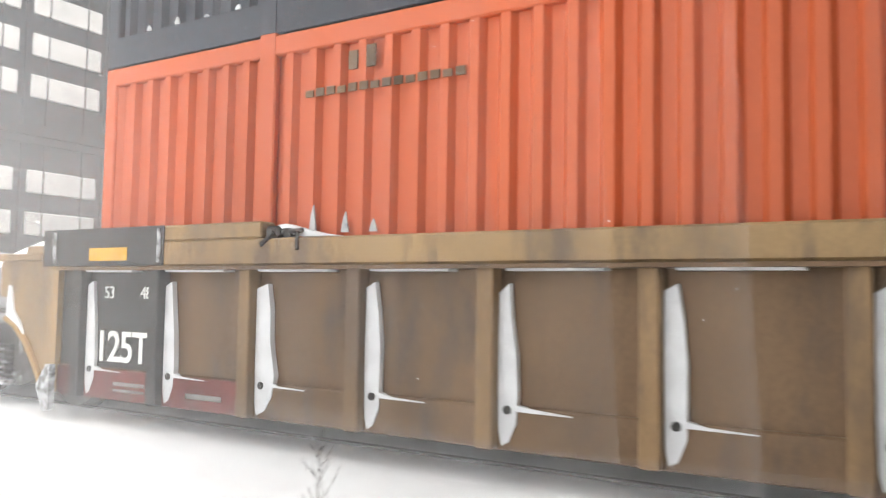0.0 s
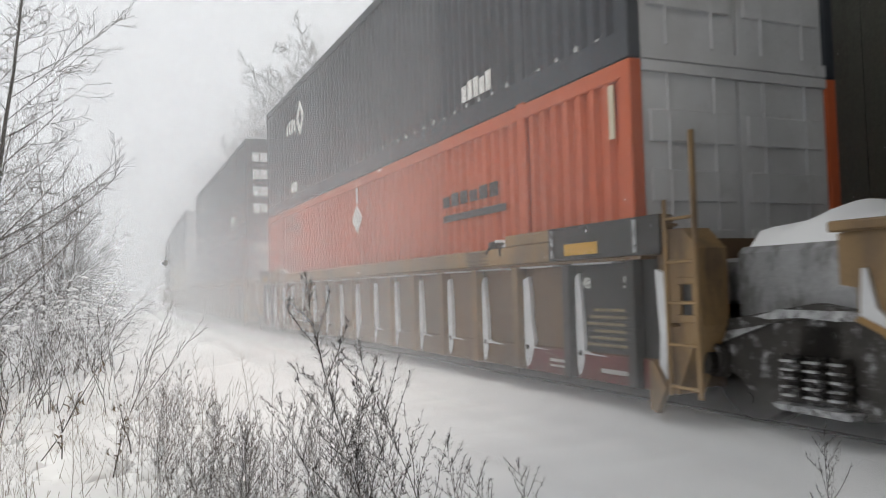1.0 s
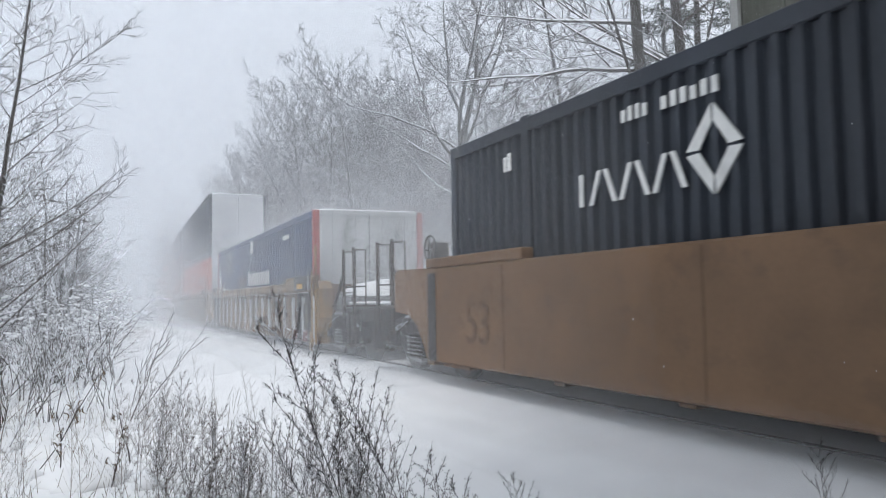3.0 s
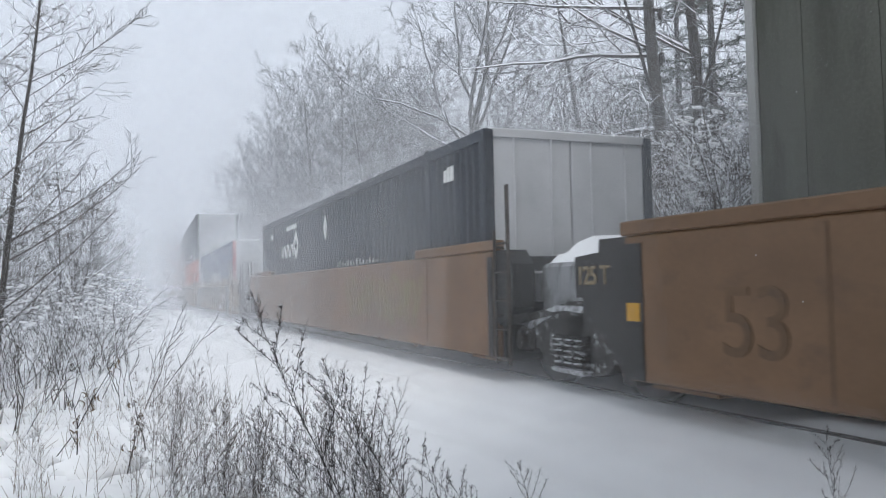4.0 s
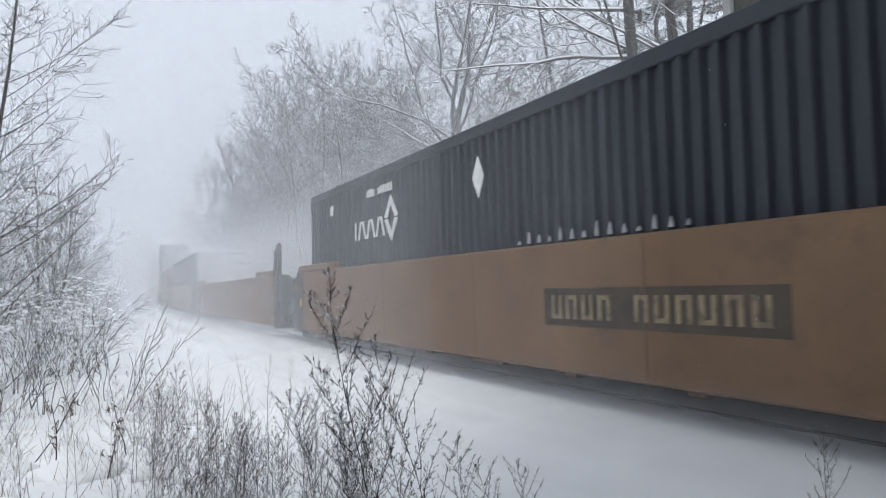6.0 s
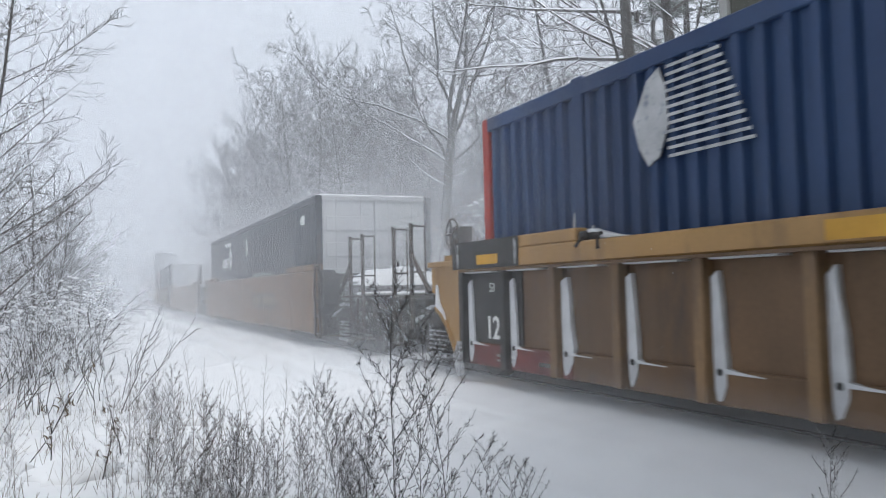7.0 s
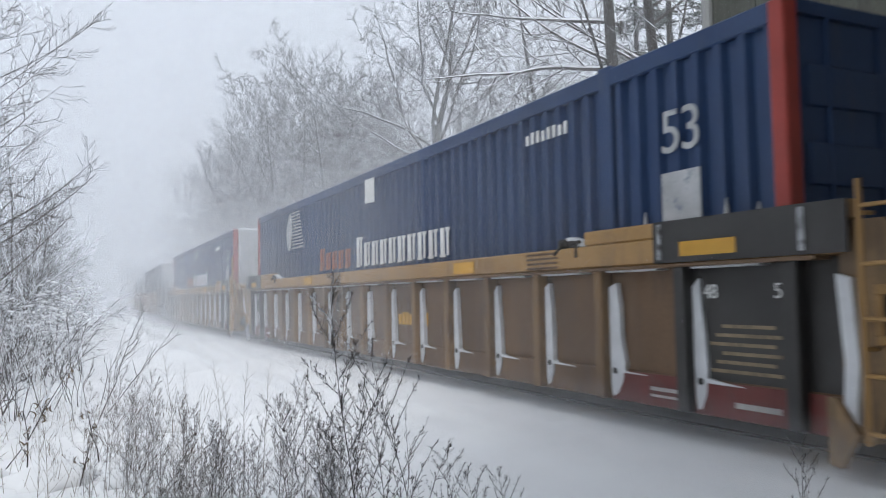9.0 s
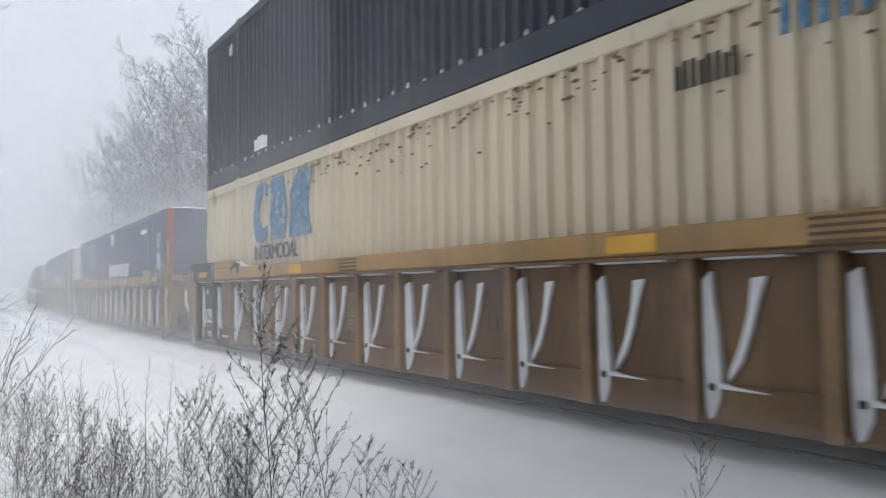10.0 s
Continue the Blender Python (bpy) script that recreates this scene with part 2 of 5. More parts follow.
def rod(bm, a, b, r, r2=None, sides=8):
    a, b = Vector(a), Vector(b)
    d = b - a
    q = d.to_track_quat("Z", "Y").to_matrix().to_4x4()
    bmesh.ops.create_cone(bm, cap_ends=True, segments=sides, radius1=r, radius2=r if r2 is None else r2, depth=d.length,
                          matrix=Matrix.Translation((a + b) / 2) @ q)


def rods(*rows, sides=8):
    bm = bmesh.new()
    for a, b, r in rows:
        rod(bm, a, b, r, sides=sides)
    return bm


def lettering(text, size, depth=0.004):
    cu = bpy.data.curves.new("lettering", "FONT")
    cu.body, cu.size, cu.extrude, cu.align_x = text, size, depth, "LEFT"
    cu.space_character = 0.9
    cu.offset = 0.014 * size if text.startswith("125") else 0.0
    ob = bpy.data.objects.new("lettering", cu)
    me = bpy.data.meshes.new_from_object(ob)
    bpy.data.objects.remove(ob)
    return me


# ---- the track's line: a wide right-hand curve ----
BEND = 0.000826
TRACK_X = 5.694


def line(s, off=0.0):
    """Plan position at s metres along the track, off metres to its right."""
    h = math.atan(BEND * s)
    return Vector((TRACK_X + BEND * s * s / 2 + off * math.cos(h), s - off * math.sin(h)))


def unit_pose(s, half=9.8):
    a, b = line(s + half), line(s - half)
    d = a - b
    c = (a + b) / 2
    return pose(c.x, c.y, 0, 0, 0, math.degrees(math.atan2(-d.x, d.y)))


RAIL_Z = 0.12


def ease(u):
    u = min(1.0, max(0.0, u))
    return u * u * (3 - 2 * u)


def ground_z(x, y):
    o = x - TRACK_X - BEND * min(abs(y), 400) ** 2 / 2
    n = noise.noise(Vector((x * 0.35, y * 0.35, 0))) * 0.12 + noise.noise(Vector((x * 1.3, y * 1.3, 3))) * 0.05
    far = min(1.0, max(0.0, (abs(o) - 2.4) / 3))
    if o < 0:
        base = RAIL_Z - 0.016 - (0.29 + RAIL_Z) * ease((-o - 1.3) / 3.0)
        base += 0.6 * min(1, max(0, (-o - 9) / 10))
    else:
        base = RAIL_Z - 0.016 - (0.165 + RAIL_Z) * min(1, max(0, (o - 1.6) / 1)) + 3.4 * (lambda u: u * u * (3 - 2 * u))(min(1, max(0, (o - 3.6) / 8))) + 2.5 * min(1, max(0, (o - 11) / 40))
    return base + n * far + 0.012 * noise.noise(Vector((x * 2, y * 2, 7)))


# ---- ground, rails, bridge ----
def build_ground():
    ys = [-1500, -500, -200, -100, -60, -40] + list(np.arange(-30, 30, 0.4)) + list(np.arange(30, 80, 1.0)) + list(np.arange(80, 240, 4.0)) + [260, 320, 400, 600, 1000, 2000]
    os_ = [-1500, -400, -150, -80, -50, -35, -25] + list(np.arange(-20, 16, 0.35)) + [17, 19, 22, 26, 32, 40, 60, 90, 150, 400, 1500]
    verts, faces = [], []
    w = len(os_)
    for y in ys:
        cx = TRACK_X + BEND * min(abs(y), 400) ** 2 / 2
        for o in os_:
            verts.append((cx + o, y, ground_z(cx + o, y)))
    for j in range(len(ys) - 1):
        for i in range(w - 1):
            a = j * w + i
            faces.append((a, a + 1, a + w + 1, a + w))
    me = bpy.data.meshes.new("ground")
    me.from_pydata(verts, [], faces)
    me.materials.append(SNOW)
    me.shade_smooth()
    tagged(new("ground", me), "fresh snow over the trackside and the wooded bank", "ground", kind="structure")


def build_rails():
    for off in (-0.7525, 0.7525):
        prof = ((-0.036, 0.0), (-0.036, -0.04), (-0.009, -0.05), (-0.009, -0.15), (-0.07, -0.17), (0.07, -0.17), (0.009, -0.15), (0.009, -0.05), (0.036, -0.04), (0.036, 0.0))
        verts, faces, k = [], [], len(prof)
        steps = list(np.arange(-60, 241, 5.0))
        for s in steps:
            for dx, dz in prof:
                p = line(s, off + dx)
                verts.append((p.x, p.y, RAIL_Z + dz))
        for j in range(len(steps) - 1):
            for i in range(k):
                faces.append((j * k + i, j * k + (i + 1) % k, (j + 1) * k + (i + 1) % k, (j + 1) * k + i))
        me = bpy.data.meshes.new("rail")
        me.from_pydata(verts, [], faces)
        me.materials.append(RAILTOP)
        tagged(new("rail", me), "dark steel rail sunk in the snow", "rail", "rails of the track", "structure")


def build_bridge():
    pier = thing("bridge_pier", "tall damp concrete pier with board marks beside the track", "pier", m=pose(0, 0, 0))
    tagged(pier, kind="structure")
    x0, x1, y0, y1 = 9.05, 10.1, 2.0, 9.0
    part("shaft", boxes((x0, x1, y0, y1, -0.5, 7.6), bevel=0.06), CONCRETE, pier)
    # The corner's highlight is put in as a strip of paler concrete.
    part("corner_highlight", boxes((x0 - 0.05, x0 + 0.16, y1 - 0.18, y1 + 0.03, -0.4, 7.59), bevel=0.03), EDGECON, pier, "pier corner painted pale as its lit edge")
    for y in (3.2, 4.4, 5.6, 6.8, 8.0):
        part("form_line", boxes((x0 - 0.012, x0 + 0.02, y, y + 0.03, -0.4, 7.5)), CONCRETE, pier)

    deck = bmesh.new()  # unseen skew bridge, shaped to shade the near cars: its edge runs from beside the path to over the pier
    plan = ((-6, -14), (-6, -1.0), (3.2, 2.4), (9.2, 9.0), (26, 23), (26, -14))
    low, top = ([deck.verts.new((x, y, z)) for x, y in plan] for z in (7.6, 8.5))
    deck.faces.new(low[::-1])
    deck.faces.new(top)
    for i in range(6):
        deck.faces.new((low[i], low[(i + 1) % 6], top[(i + 1) % 6], top[i]))
    # Unseen wall, added to keep sky light off the near train side.
    wall = boxes((-5.2, -4.2, -14, -0.5, -0.8, 7.6), bevel=0.05)
    tagged(link("bridge_abutment", mesh_of("bridge_abutment", wall, CONCRETE)), "unseen damp concrete wall that blocks light from behind left", "wall", kind="structure")
    tagged(link("bridge_deck", mesh_of("bridge_deck", deck, CONCRETE)), "unseen concrete road bridge deck that shades the near cars", "bridge", kind="structure")


build_ground()
build_rails()
build_bridge()


# ---- containers ----
HALF, WIDE, TALL = 8.075, 1.295, 2.89


def side_sheet(pitch=0.28, deep=0.052, ridge=0.3, z0=0.26, z1=2.74):
    """One corrugated side between the posts, facing -x."""
    verts, faces = [], []
    y = -HALF + 0.12
    prof = []
    while y < HALF - 0.12 - pitch * 0.5:
        prof += [(y, 0), (y + pitch * ridge, 0), (y + pitch * ridge + 0.035, deep), (y + pitch - 0.035, deep)]
        y += pitch
    prof.append((HALF - 0.12, 0))
    for yy, d in prof:
        for x, z in ((-WIDE + 0.012 + d, z0), (-WIDE + 0.012 + d, z1)):
            verts.append((x, yy, z))
    for i in range(len(prof) - 1):
        faces.append((2 * i, 2 * i + 1, 2 * i + 3, 2 * i + 2))
    me = bpy.data.meshes.new("side_panel")
    me.from_pydata(verts, [], faces)
    return me


SIDE = {}


def container(paint, posts, ends, label, name="shipping_container", pitch=0.28, bars=None, patched=False):
    c = thing(name, label, "container", "containers of the train")
    for turn in (0, 180):
        key = (paint.name, pitch)
        if key not in SIDE:
            SIDE[key] = side_sheet(pitch, ridge=0.2 if paint is CREAM else 0.3)
            SIDE[key].materials.append(paint)
        link("side_panel", SIDE[key], c, pose(0, 0, 0, 0, 0, turn))
    for sx in (-1, 1):
        e = sx * WIDE
        part("bottom_rail", boxes((min(e, e - sx * 0.09), max(e, e - sx * 0.09), -HALF + 0.12, HALF - 0.12, 0.0, 0.27), bevel=0.008), paint, c)
        part("top_rail", boxes((min(e, e - sx * 0.07), max(e, e - sx * 0.07), -HALF + 0.12, HALF - 0.12, 2.73, TALL), bevel=0.012), paint, c)
        for sy in (-1, 1):
            f = sy * HALF
            part("corner_post", boxes((min(e, e - sx * 0.14), max(e, e - sx * 0.14), min(f, f - sy * 0.14), max(f, f - sy * 0.14), 0, TALL), bevel=0.012), posts, c)
            g = sy * 6.1
            part("lift_post", boxes((min(e - sx * 0.06, e + sx * 0.004), max(e - sx * 0.06, e + sx * 0.004), g - 0.09, g + 0.09, 0.0, TALL + 0.03), bevel=0.012), paint, c)
    roof = boxes((-WIDE + 0.05, WIDE - 0.05, -HALF + 0.05, HALF - 0.05, TALL - 0.06, TALL - 0.02))
    part("roof", roof, paint, c)
    part("roof_snow", boxes((-WIDE + 0.1, WIDE - 0.1, -HALF + 0.1, HALF - 0.1, TALL - 0.02, TALL + 0.035), bevel=0.03), SNOW, c, "thin crust of snow on the roof")
    part("floor_pan", boxes((-WIDE + 0.09, WIDE - 0.09, -HALF + 0.14, HALF - 0.14, 0.02, 0.14)), STEEL, c)
    # closed front end (leading) and door end (trailing)
    front = bmesh.new()
    box(front, -WIDE + 0.14, WIDE - 0.14, HALF - 0.1, HALF - 0.05, 0.1, TALL - 0.03)
    for i in range(7):
        x = -1.0 + i / 3
        box(front, x - 0.05, x + 0.05, HALF - 0.06, HALF - 0.02, 0.15, TALL - 0.1, bevel=0.01)
    part("front_wall", front, paint, c)
    for sx in (-1, 1):
        d = bmesh.new()
        xa, xb = (0.01, WIDE - 0.14) if sx > 0 else (-WIDE + 0.14, -0.01)
        box(d, xa, xb, -HALF + 0.03, -HALF + 0.08, 0.12, TALL - 0.1, bevel=0.01)
        door = part("door", d, ends, c)
        for z in () if patched or ends is SILVER else (0.5, 1.05, 1.6, 2.15):
            part("door_panel", boxes((xa + 0.08, xb - 0.08, -HALF + 0.004, -HALF + 0.034, z, z + 0.3), bevel=0.012), bars or ends, door)
        for x in (xa + 0.3, xb - 0.3):
            part("locking_rod", rods(((x, -HALF + 0.012, 0.15), (x, -HALF + 0.012, TALL - 0.1), 0.015)), ends, door)
    if ends is BLUE:
        me = lettering("53", 0.5)
        me.materials.append(FADED)
        link("marking", me, c, Matrix(((1, 0, 0, 0.1), (0, 0, -1, -HALF + 0.004), (0, 1, 0, 1.75), (0, 0, 0, 1))))
        part("white_panel", boxes((0.12, 0.62, -HALF + 0.003, -HALF + 0.014, 1.2, 1.55)), FADED, c)
    part("door_header", boxes((-WIDE + 0.14, WIDE - 0.14, -HALF, -HALF + 0.1, TALL - 0.1, TALL)), ends, c)
    part("door_sill", boxes((-WIDE + 0.14, WIDE - 0.14, -HALF, -HALF + 0.1, 0.0, 0.12)), ends, c)
    return c


def flat(parent, rows, material, name, x=-WIDE - 0.003, label=""):
    """Painted marks on the -x side: rows of y0, y1, z0, z1; y runs against the reading direction."""
    name = name[:-1] if name.endswith("s") else name
    for y0, y1, z0, z1 in rows:
        part(name, boxes((x, x + 0.012, min(y0, y1), max(y0, y1), z0, z1)), material, parent, label)


def shape(parent, loops, material, name, x=-WIDE - 0.004, label="", stuff=False):
    """Flat plates on the -x side from outlines of (y, z)."""
    if not stuff:
        name = name[:-1] if name.endswith("s") else name
        for lp in loops[1:]:
            shape(parent, [lp], material, name, x, label, True)
        loops = loops[:1]
    bm = bmesh.new()
    for lp in loops:
        a = [bm.verts.new((x, y, z)) for y, z in lp]
        b = [bm.verts.new((x + 0.014, y, z)) for y, z in lp]
        bm.faces.new(a)
        for i in range(len(lp)):
            j = (i + 1) % len(lp)
            bm.faces.new((a[i], b[i], b[j], a[j]))
    bmesh.ops.recalc_face_normals(bm, faces=bm.faces[:])
    ob = part(name, bm, material, parent, label)
    return tagged(ob, kind="stuff") if len(loops) > 1 else ob


def text(parent, s, size, y, z, material, x=-WIDE - 0.004, name="marking"):
    """Words on the -x side; they read towards -y, starting at y."""
    me = lettering(s, size)
    me.materials.append(material)
    m = Matrix(((0, 0, -1, x), (-1, 0, 0, y), (0, 1, 0, z), (0, 0, 0, 1)))
    return link(name, me, parent, m)


def word(y, z, n, w, h, gap=0.25):
    """Unreadable word: n upright bars."""
    return [(y - i * w, y - i * w - w * (1 - gap), z, z + h * (1.0 if i % 3 else 0.85)) for i in range(n)]


def name_bars(y, z, n, pitch, h):
    """Lettering reduced to plain strokes: a thick stem with a foot and a thin stroke beside it."""
    out = []
    for i in range(n):
        a = y - i * pitch
        k = 1.3 if i == 0 else 1.0
        out += [(a - pitch * 0.06, a - pitch * 0.36, z, z + h * k), (a - pitch * 0.56, a - pitch * 0.7, z, z + h * k),
                (a, a - pitch * 0.42, z - 0.02, z + 0.02), (a - pitch * 0.48, a - pitch * 0.8, z + h * k - 0.04, z + h * k)]
    return out


def scribble(parent, material, y, z, w, h, seed, x, loops=9, thick=0.022):
    """An unreadable sprayed line."""
    rng = random.Random(seed)
    pts = []
    for i in range(loops * 6):
        t = i / (loops * 6)
        pts.append((y - w * t + 0.11 * math.sin(i * 1.05), z + h * (0.5 + 0.42 * math.sin(i * 0.9 + 1.3 * math.sin(i * 0.31)) + rng.gauss(0, 0.05))))
    quads = []
    for (a, b), (c, d) in zip(pts, pts[1:]):
        l = math.hypot(c - a, d - b) or 1
        u, v = -(d - b) / l * thick / 2, (c - a) / l * thick / 2
        quads.append([(a + u, b + v), (c + u, d + v), (c - u, d - v), (a - u, b - v)])
    shape(parent, quads, material, "graffiti", x, "sprayed graffiti scrawl", True)


def blue_box(label, front53, orange_word, ends):
    c = container(BLUE, ENDRED, ends, label, pitch=0.235)
    # globe mark: a lens shape and its lines
    shape(c, [[(5.25, 2.3), (5.05, 2.62), (4.9, 2.7), (4.82, 2.5), (4.8, 2.2), (4.92, 1.95), (5.06, 1.88), (5.18, 2.05)]], GLOBE, "globe_mark")
    flat(c, [(4.86 - 0.01 * abs(5.5 - i), 3.9 + 0.028 * i, 1.92 + 0.068 * i, 1.945 + 0.068 * i) for i in range(12)], GLOBE, "globe_lines")
    if orange_word:
        flat(c, name_bars(2.73, 1.4, 5, 0.37, 0.3), OMARK if orange_word > 1 else WORN, "faded_word_bars", label="faded orange lettering bars")
    w = name_bars(0.65, 1.39, 10, 0.36, 0.36)
    flat(c, w, WHITE, "name_bars", label="white lettering bars")
    flat(c, [(0.2, -0.2, 2.38, 2.76)], WHITE, "notice_plate")
    flat(c, word(-4.75, 2.44, 8, 0.1, 0.12, 0.5), WHITE, "number_bars")
    if front53:
        text(c, "53", 0.6, 7.65, 2.0, GLOBE)
        flat(c, [(7.6, 7.05, 1.45, 1.88)], WHITE, "white_panel")
    else:
        text(c, "53", 0.5, -6.82, 2.0, GLOBE)
        flat(c, [(-6.82, -7.25, 1.42, 1.84)], GLOBE, "white_panel")
    frost(c, [-6.3 - 0.3 * i for i in range(6)] + ([5.9, 6.2] if not front53 else []))
    return c


def frost(c, ys, z=1.34, tall=1.0):
    """Snow spikes caught in the corrugations above the sill."""
    loops = []
    for i, y in enumerate(ys):
        h = (0.07 + 0.2 * ((i * 37 % 10) / 10)) * tall
        loops.append([(y - 0.03, z), (y + 0.034, z), (y + 0.026, z + h * 0.4), (y + 0.012, z + h * 0.75), (y - 0.002, z + h), (y - 0.016, z + h * 0.6)])
    shape(c, loops, GLOBE, "frost", x=-WIDE - 0.001, label="snow caught in the corrugations", stuff=True)


def mark_diamond(y, z, r):
    """A diamond of four separate angular strokes."""
    out = []
    for a in range(4):
        t0, t1 = a * math.pi / 2 + 0.05, (a + 1) * math.pi / 2 - 0.05
        p = [(y - r * 0.85 * math.cos(t), z + r * math.sin(t)) for t in (t0, t1)]
        q = [(y - r * 0.45 * math.cos(t), z + r * 0.6 * math.sin(t)) for t in (t1, t0)]
        out.append(p + q)
    return out


def dark_box(label, marks=True, ends=None, posts=None, name="shipping_container", pitch=0.21, plain=False, patched=False):
    c = container(DARK, posts or DARK, ends or SNOWDOOR, label, pitch=pitch, bars=PACKED if ends is DARK else None, patched=patched)
    if marks:
        L = []
        for k in range(7):  # slanting strokes in place of the name
            a, lean = 5.05 - 0.235 * k, (0.0 if k == 0 else 0.07 if k % 2 else -0.07)
            L.append([(a + lean, 1.76), (a + lean - 0.065, 1.76), (a - lean - 0.065, 2.08), (a - lean, 2.08)])
        shape(c, L, WHITE, "name_bars", label="white angular lettering strokes")
        shape(c, mark_diamond(3.2, 2.02, 0.36), WHITE, "diamond_mark", label="white open diamond mark")
        flat(c, word(4.35, 2.46, 4, 0.1, 0.13, 0.4) + word(3.8, 2.46, 6, 0.12, 0.13, 0.4), WHITE, "number_bars")
        flat(c, word(6.6, 2.35, 2, 0.1, 0.2), WHITE, "code_bars")
        flat(c, word(-6.75, 2.35, 3, 0.12, 0.2), WHITE, "code_bars")
        shape(c, [[(0.27, 2.24), (0.12, 2.5), (-0.03, 2.24), (0.12, 1.98)]], WHITE, "placard", label="white diamond placard")
        frost(c, [-0.85 - 0.21 * i for i in range(14)], 1.34, 0.6)
    else:
        flat(c, word(5.2, 0.35, 4, 0.16, 0.22) + word(-4.6, 0.35, 5, 0.17, 0.24), WHITE, "number_bars")
        frost(c, [-7.6 + 0.36 * i for i in range(43)], 0.272, 0.3)
        if plain:
            flat(c, word(6.6, 2.35, 2, 0.09, 0.2), GLOBE, "code_bars")
        else:
            shape(c, mark_diamond(4.2, 2.0, 0.4), WHITE, "diamond_mark")
            flat(c, word(5.6, 1.8, 4, 0.26, 0.3, 0.5), WHITE, "name_bars")
    return c


def orange_box(label):
    c = container(ORANGE, ORANGE, SNOWDOOR, label, pitch=0.23)
    shape(c, [[(0.3, 2.16), (0, 2.4), (-0.3, 2.16), (0, 1.9)]], WHITE, "placard", label="white diamond placard")
    flat(c, [(0.03, -0.04, 2.44, 2.72)], WHITE, "tape_strip")
    flat(c, word(-3.9, 1.95, 6, 0.28, 0.17) + [(-3.9, -5.7, 1.75, 1.84)], BLACK, "dark_word_bars")
    flat(c, word(5.3, 2.52, 2, 0.16, 0.16, 0.5) + word(5.7, 2.36, 14, 0.1, 0.06), PANEL, "stencil_bars")
    flat(c, [(-7.75, -7.83, 2.2, 2.7)], CREAM, "paper_strip")
    frost(c, [5.9, 5.6, 5.3, 5.05])
    return c


def cream_box(label):
    c = container(CREAM, CREAM, SILVER, label, pitch=0.24)
    # three blue shapes in place of the operator's letters
    a = [(5.0, 2.0), (4.85, 1.7), (4.6, 1.66), (4.3, 1.78), (4.3, 1.95), (4.55, 1.9), (4.7, 2.05), (4.7, 2.35), (4.55, 2.5), (4.3, 2.42), (4.3, 2.6), (4.6, 2.7), (4.88, 2.6)]
    b = [(4.15, 1.7), (3.55, 1.7), (3.45, 2.1), (3.6, 2.68), (4.1, 2.68), (4.2, 2.2)]
    d = [(3.35, 1.7), (2.5, 1.7), (2.62, 2.1), (2.5, 2.68), (3.0, 2.68), (3.3, 2.4)]
    a, b, d = ([(y + 0.27, z) for y, z in lp] for lp in (a, b, d))
    shape(c, [a, b, d], LBLUE, "blue_letter_shapes", label="faded blue letter shapes")
    text(c, "INTERMODAL", 0.34, 5.22, 1.4, BLUE)
    flat(c, word(-3.9, 2.28, 8, 0.07, 0.2, 0.5), STEEL, "code_bars")
    flat(c, word(-4.75, 2.45, 10, 0.13, 0.28, 0.55), LBLUE, "number_bars")
    rust = []
    rng = random.Random(5)
    for i in range(170):
        y, z = rng.uniform(-7.8, 4.5), 2.72 - abs(rng.gauss(0, 0.2))
        s = rng.uniform(0.008, 0.034)
        rust.append([(y - s * 1.8, z), (y, z - s * 0.5), (y + s * 1.6, z), (y + s * 0.4, z + s * 0.5), (y - s * 0.6, z + s * 0.6)])
    shape(c, rust, PANEL, "rust", x=-WIDE - 0.0015, label="rust-brown chips", stuff=True)
    return c


# ---- well cars ----
def plate(bm, outline, x0, x1):
    """A plate in the y-z plane between x0 and x1."""
    a = [bm.verts.new((x0, y, z)) for y, z in outline]
    b = [bm.verts.new((x1, y, z)) for y, z in outline]
    bm.faces.new(a)
    bm.faces.new(b[::-1])
    for i in range(len(outline)):
        j = (i + 1) % len(outline)
        bm.faces.new((a[i], b[i], b[j], a[j]))
    bmesh.ops.recalc_face_normals(bm, faces=bm.faces[:])


def slab(hx, hy, h, seed):
    """A soft-edged heap of snow on a flat top."""
    bm = bmesh.new()
    n, m = 14, 12
    grid = []
    for i in range(n + 1):
        row = []
        for j in range(m + 1):
            u, v = -1 + 2 * i / n, -1 + 2 * j / m
            e = min(1, 3.2 * (1 - abs(u)), 3.2 * (1 - abs(v)))
            z = h * math.sqrt(max(0, e * (2 - e))) * (0.75 + 0.7 * noise.noise(Vector((u * 1.3, v * 1.3, seed * 1.7)))) + 0.16 * (1 - u * u) * (1 - v * v)
            row.append(bm.verts.new((u * hx, v * hy, z if e > 0 else -0.02)))
        grid.append(row)
    for i in range(n):
        for j in range(m):
            bm.faces.new((grid[i][j], grid[i + 1][j], grid[i + 1][j + 1], grid[i][j + 1]))
    return bm


def wheelset_mesh():
    bm = bmesh.new()
    rod(bm, (-1.0, 0, 0), (1.0, 0, 0), 0.08, sides=12)
    for sx in (-1, 1):
        rod(bm, (sx * 0.69, 0, 0), (sx * 0.82, 0, 0), 0.457, 0.45, sides=36)
        rod(bm, (sx * 0.66, 0, 0), (sx * 0.69, 0, 0), 0.485, sides=36)
        rod(bm, (sx * 0.8, 0, 0), (sx * 0.9, 0, 0), 0.16, sides=16)
        for k in range(6):
            a = k * math.pi / 3
            rod(bm, (sx * 0.825, 0.3 * math.cos(a), 0.3 * math.sin(a)), (sx * 0.832, 0.3 * math.cos(a), 0.3 * math.sin(a)), 0.05, sides=8)
    return mesh_of("wheelset", bm, STEEL)


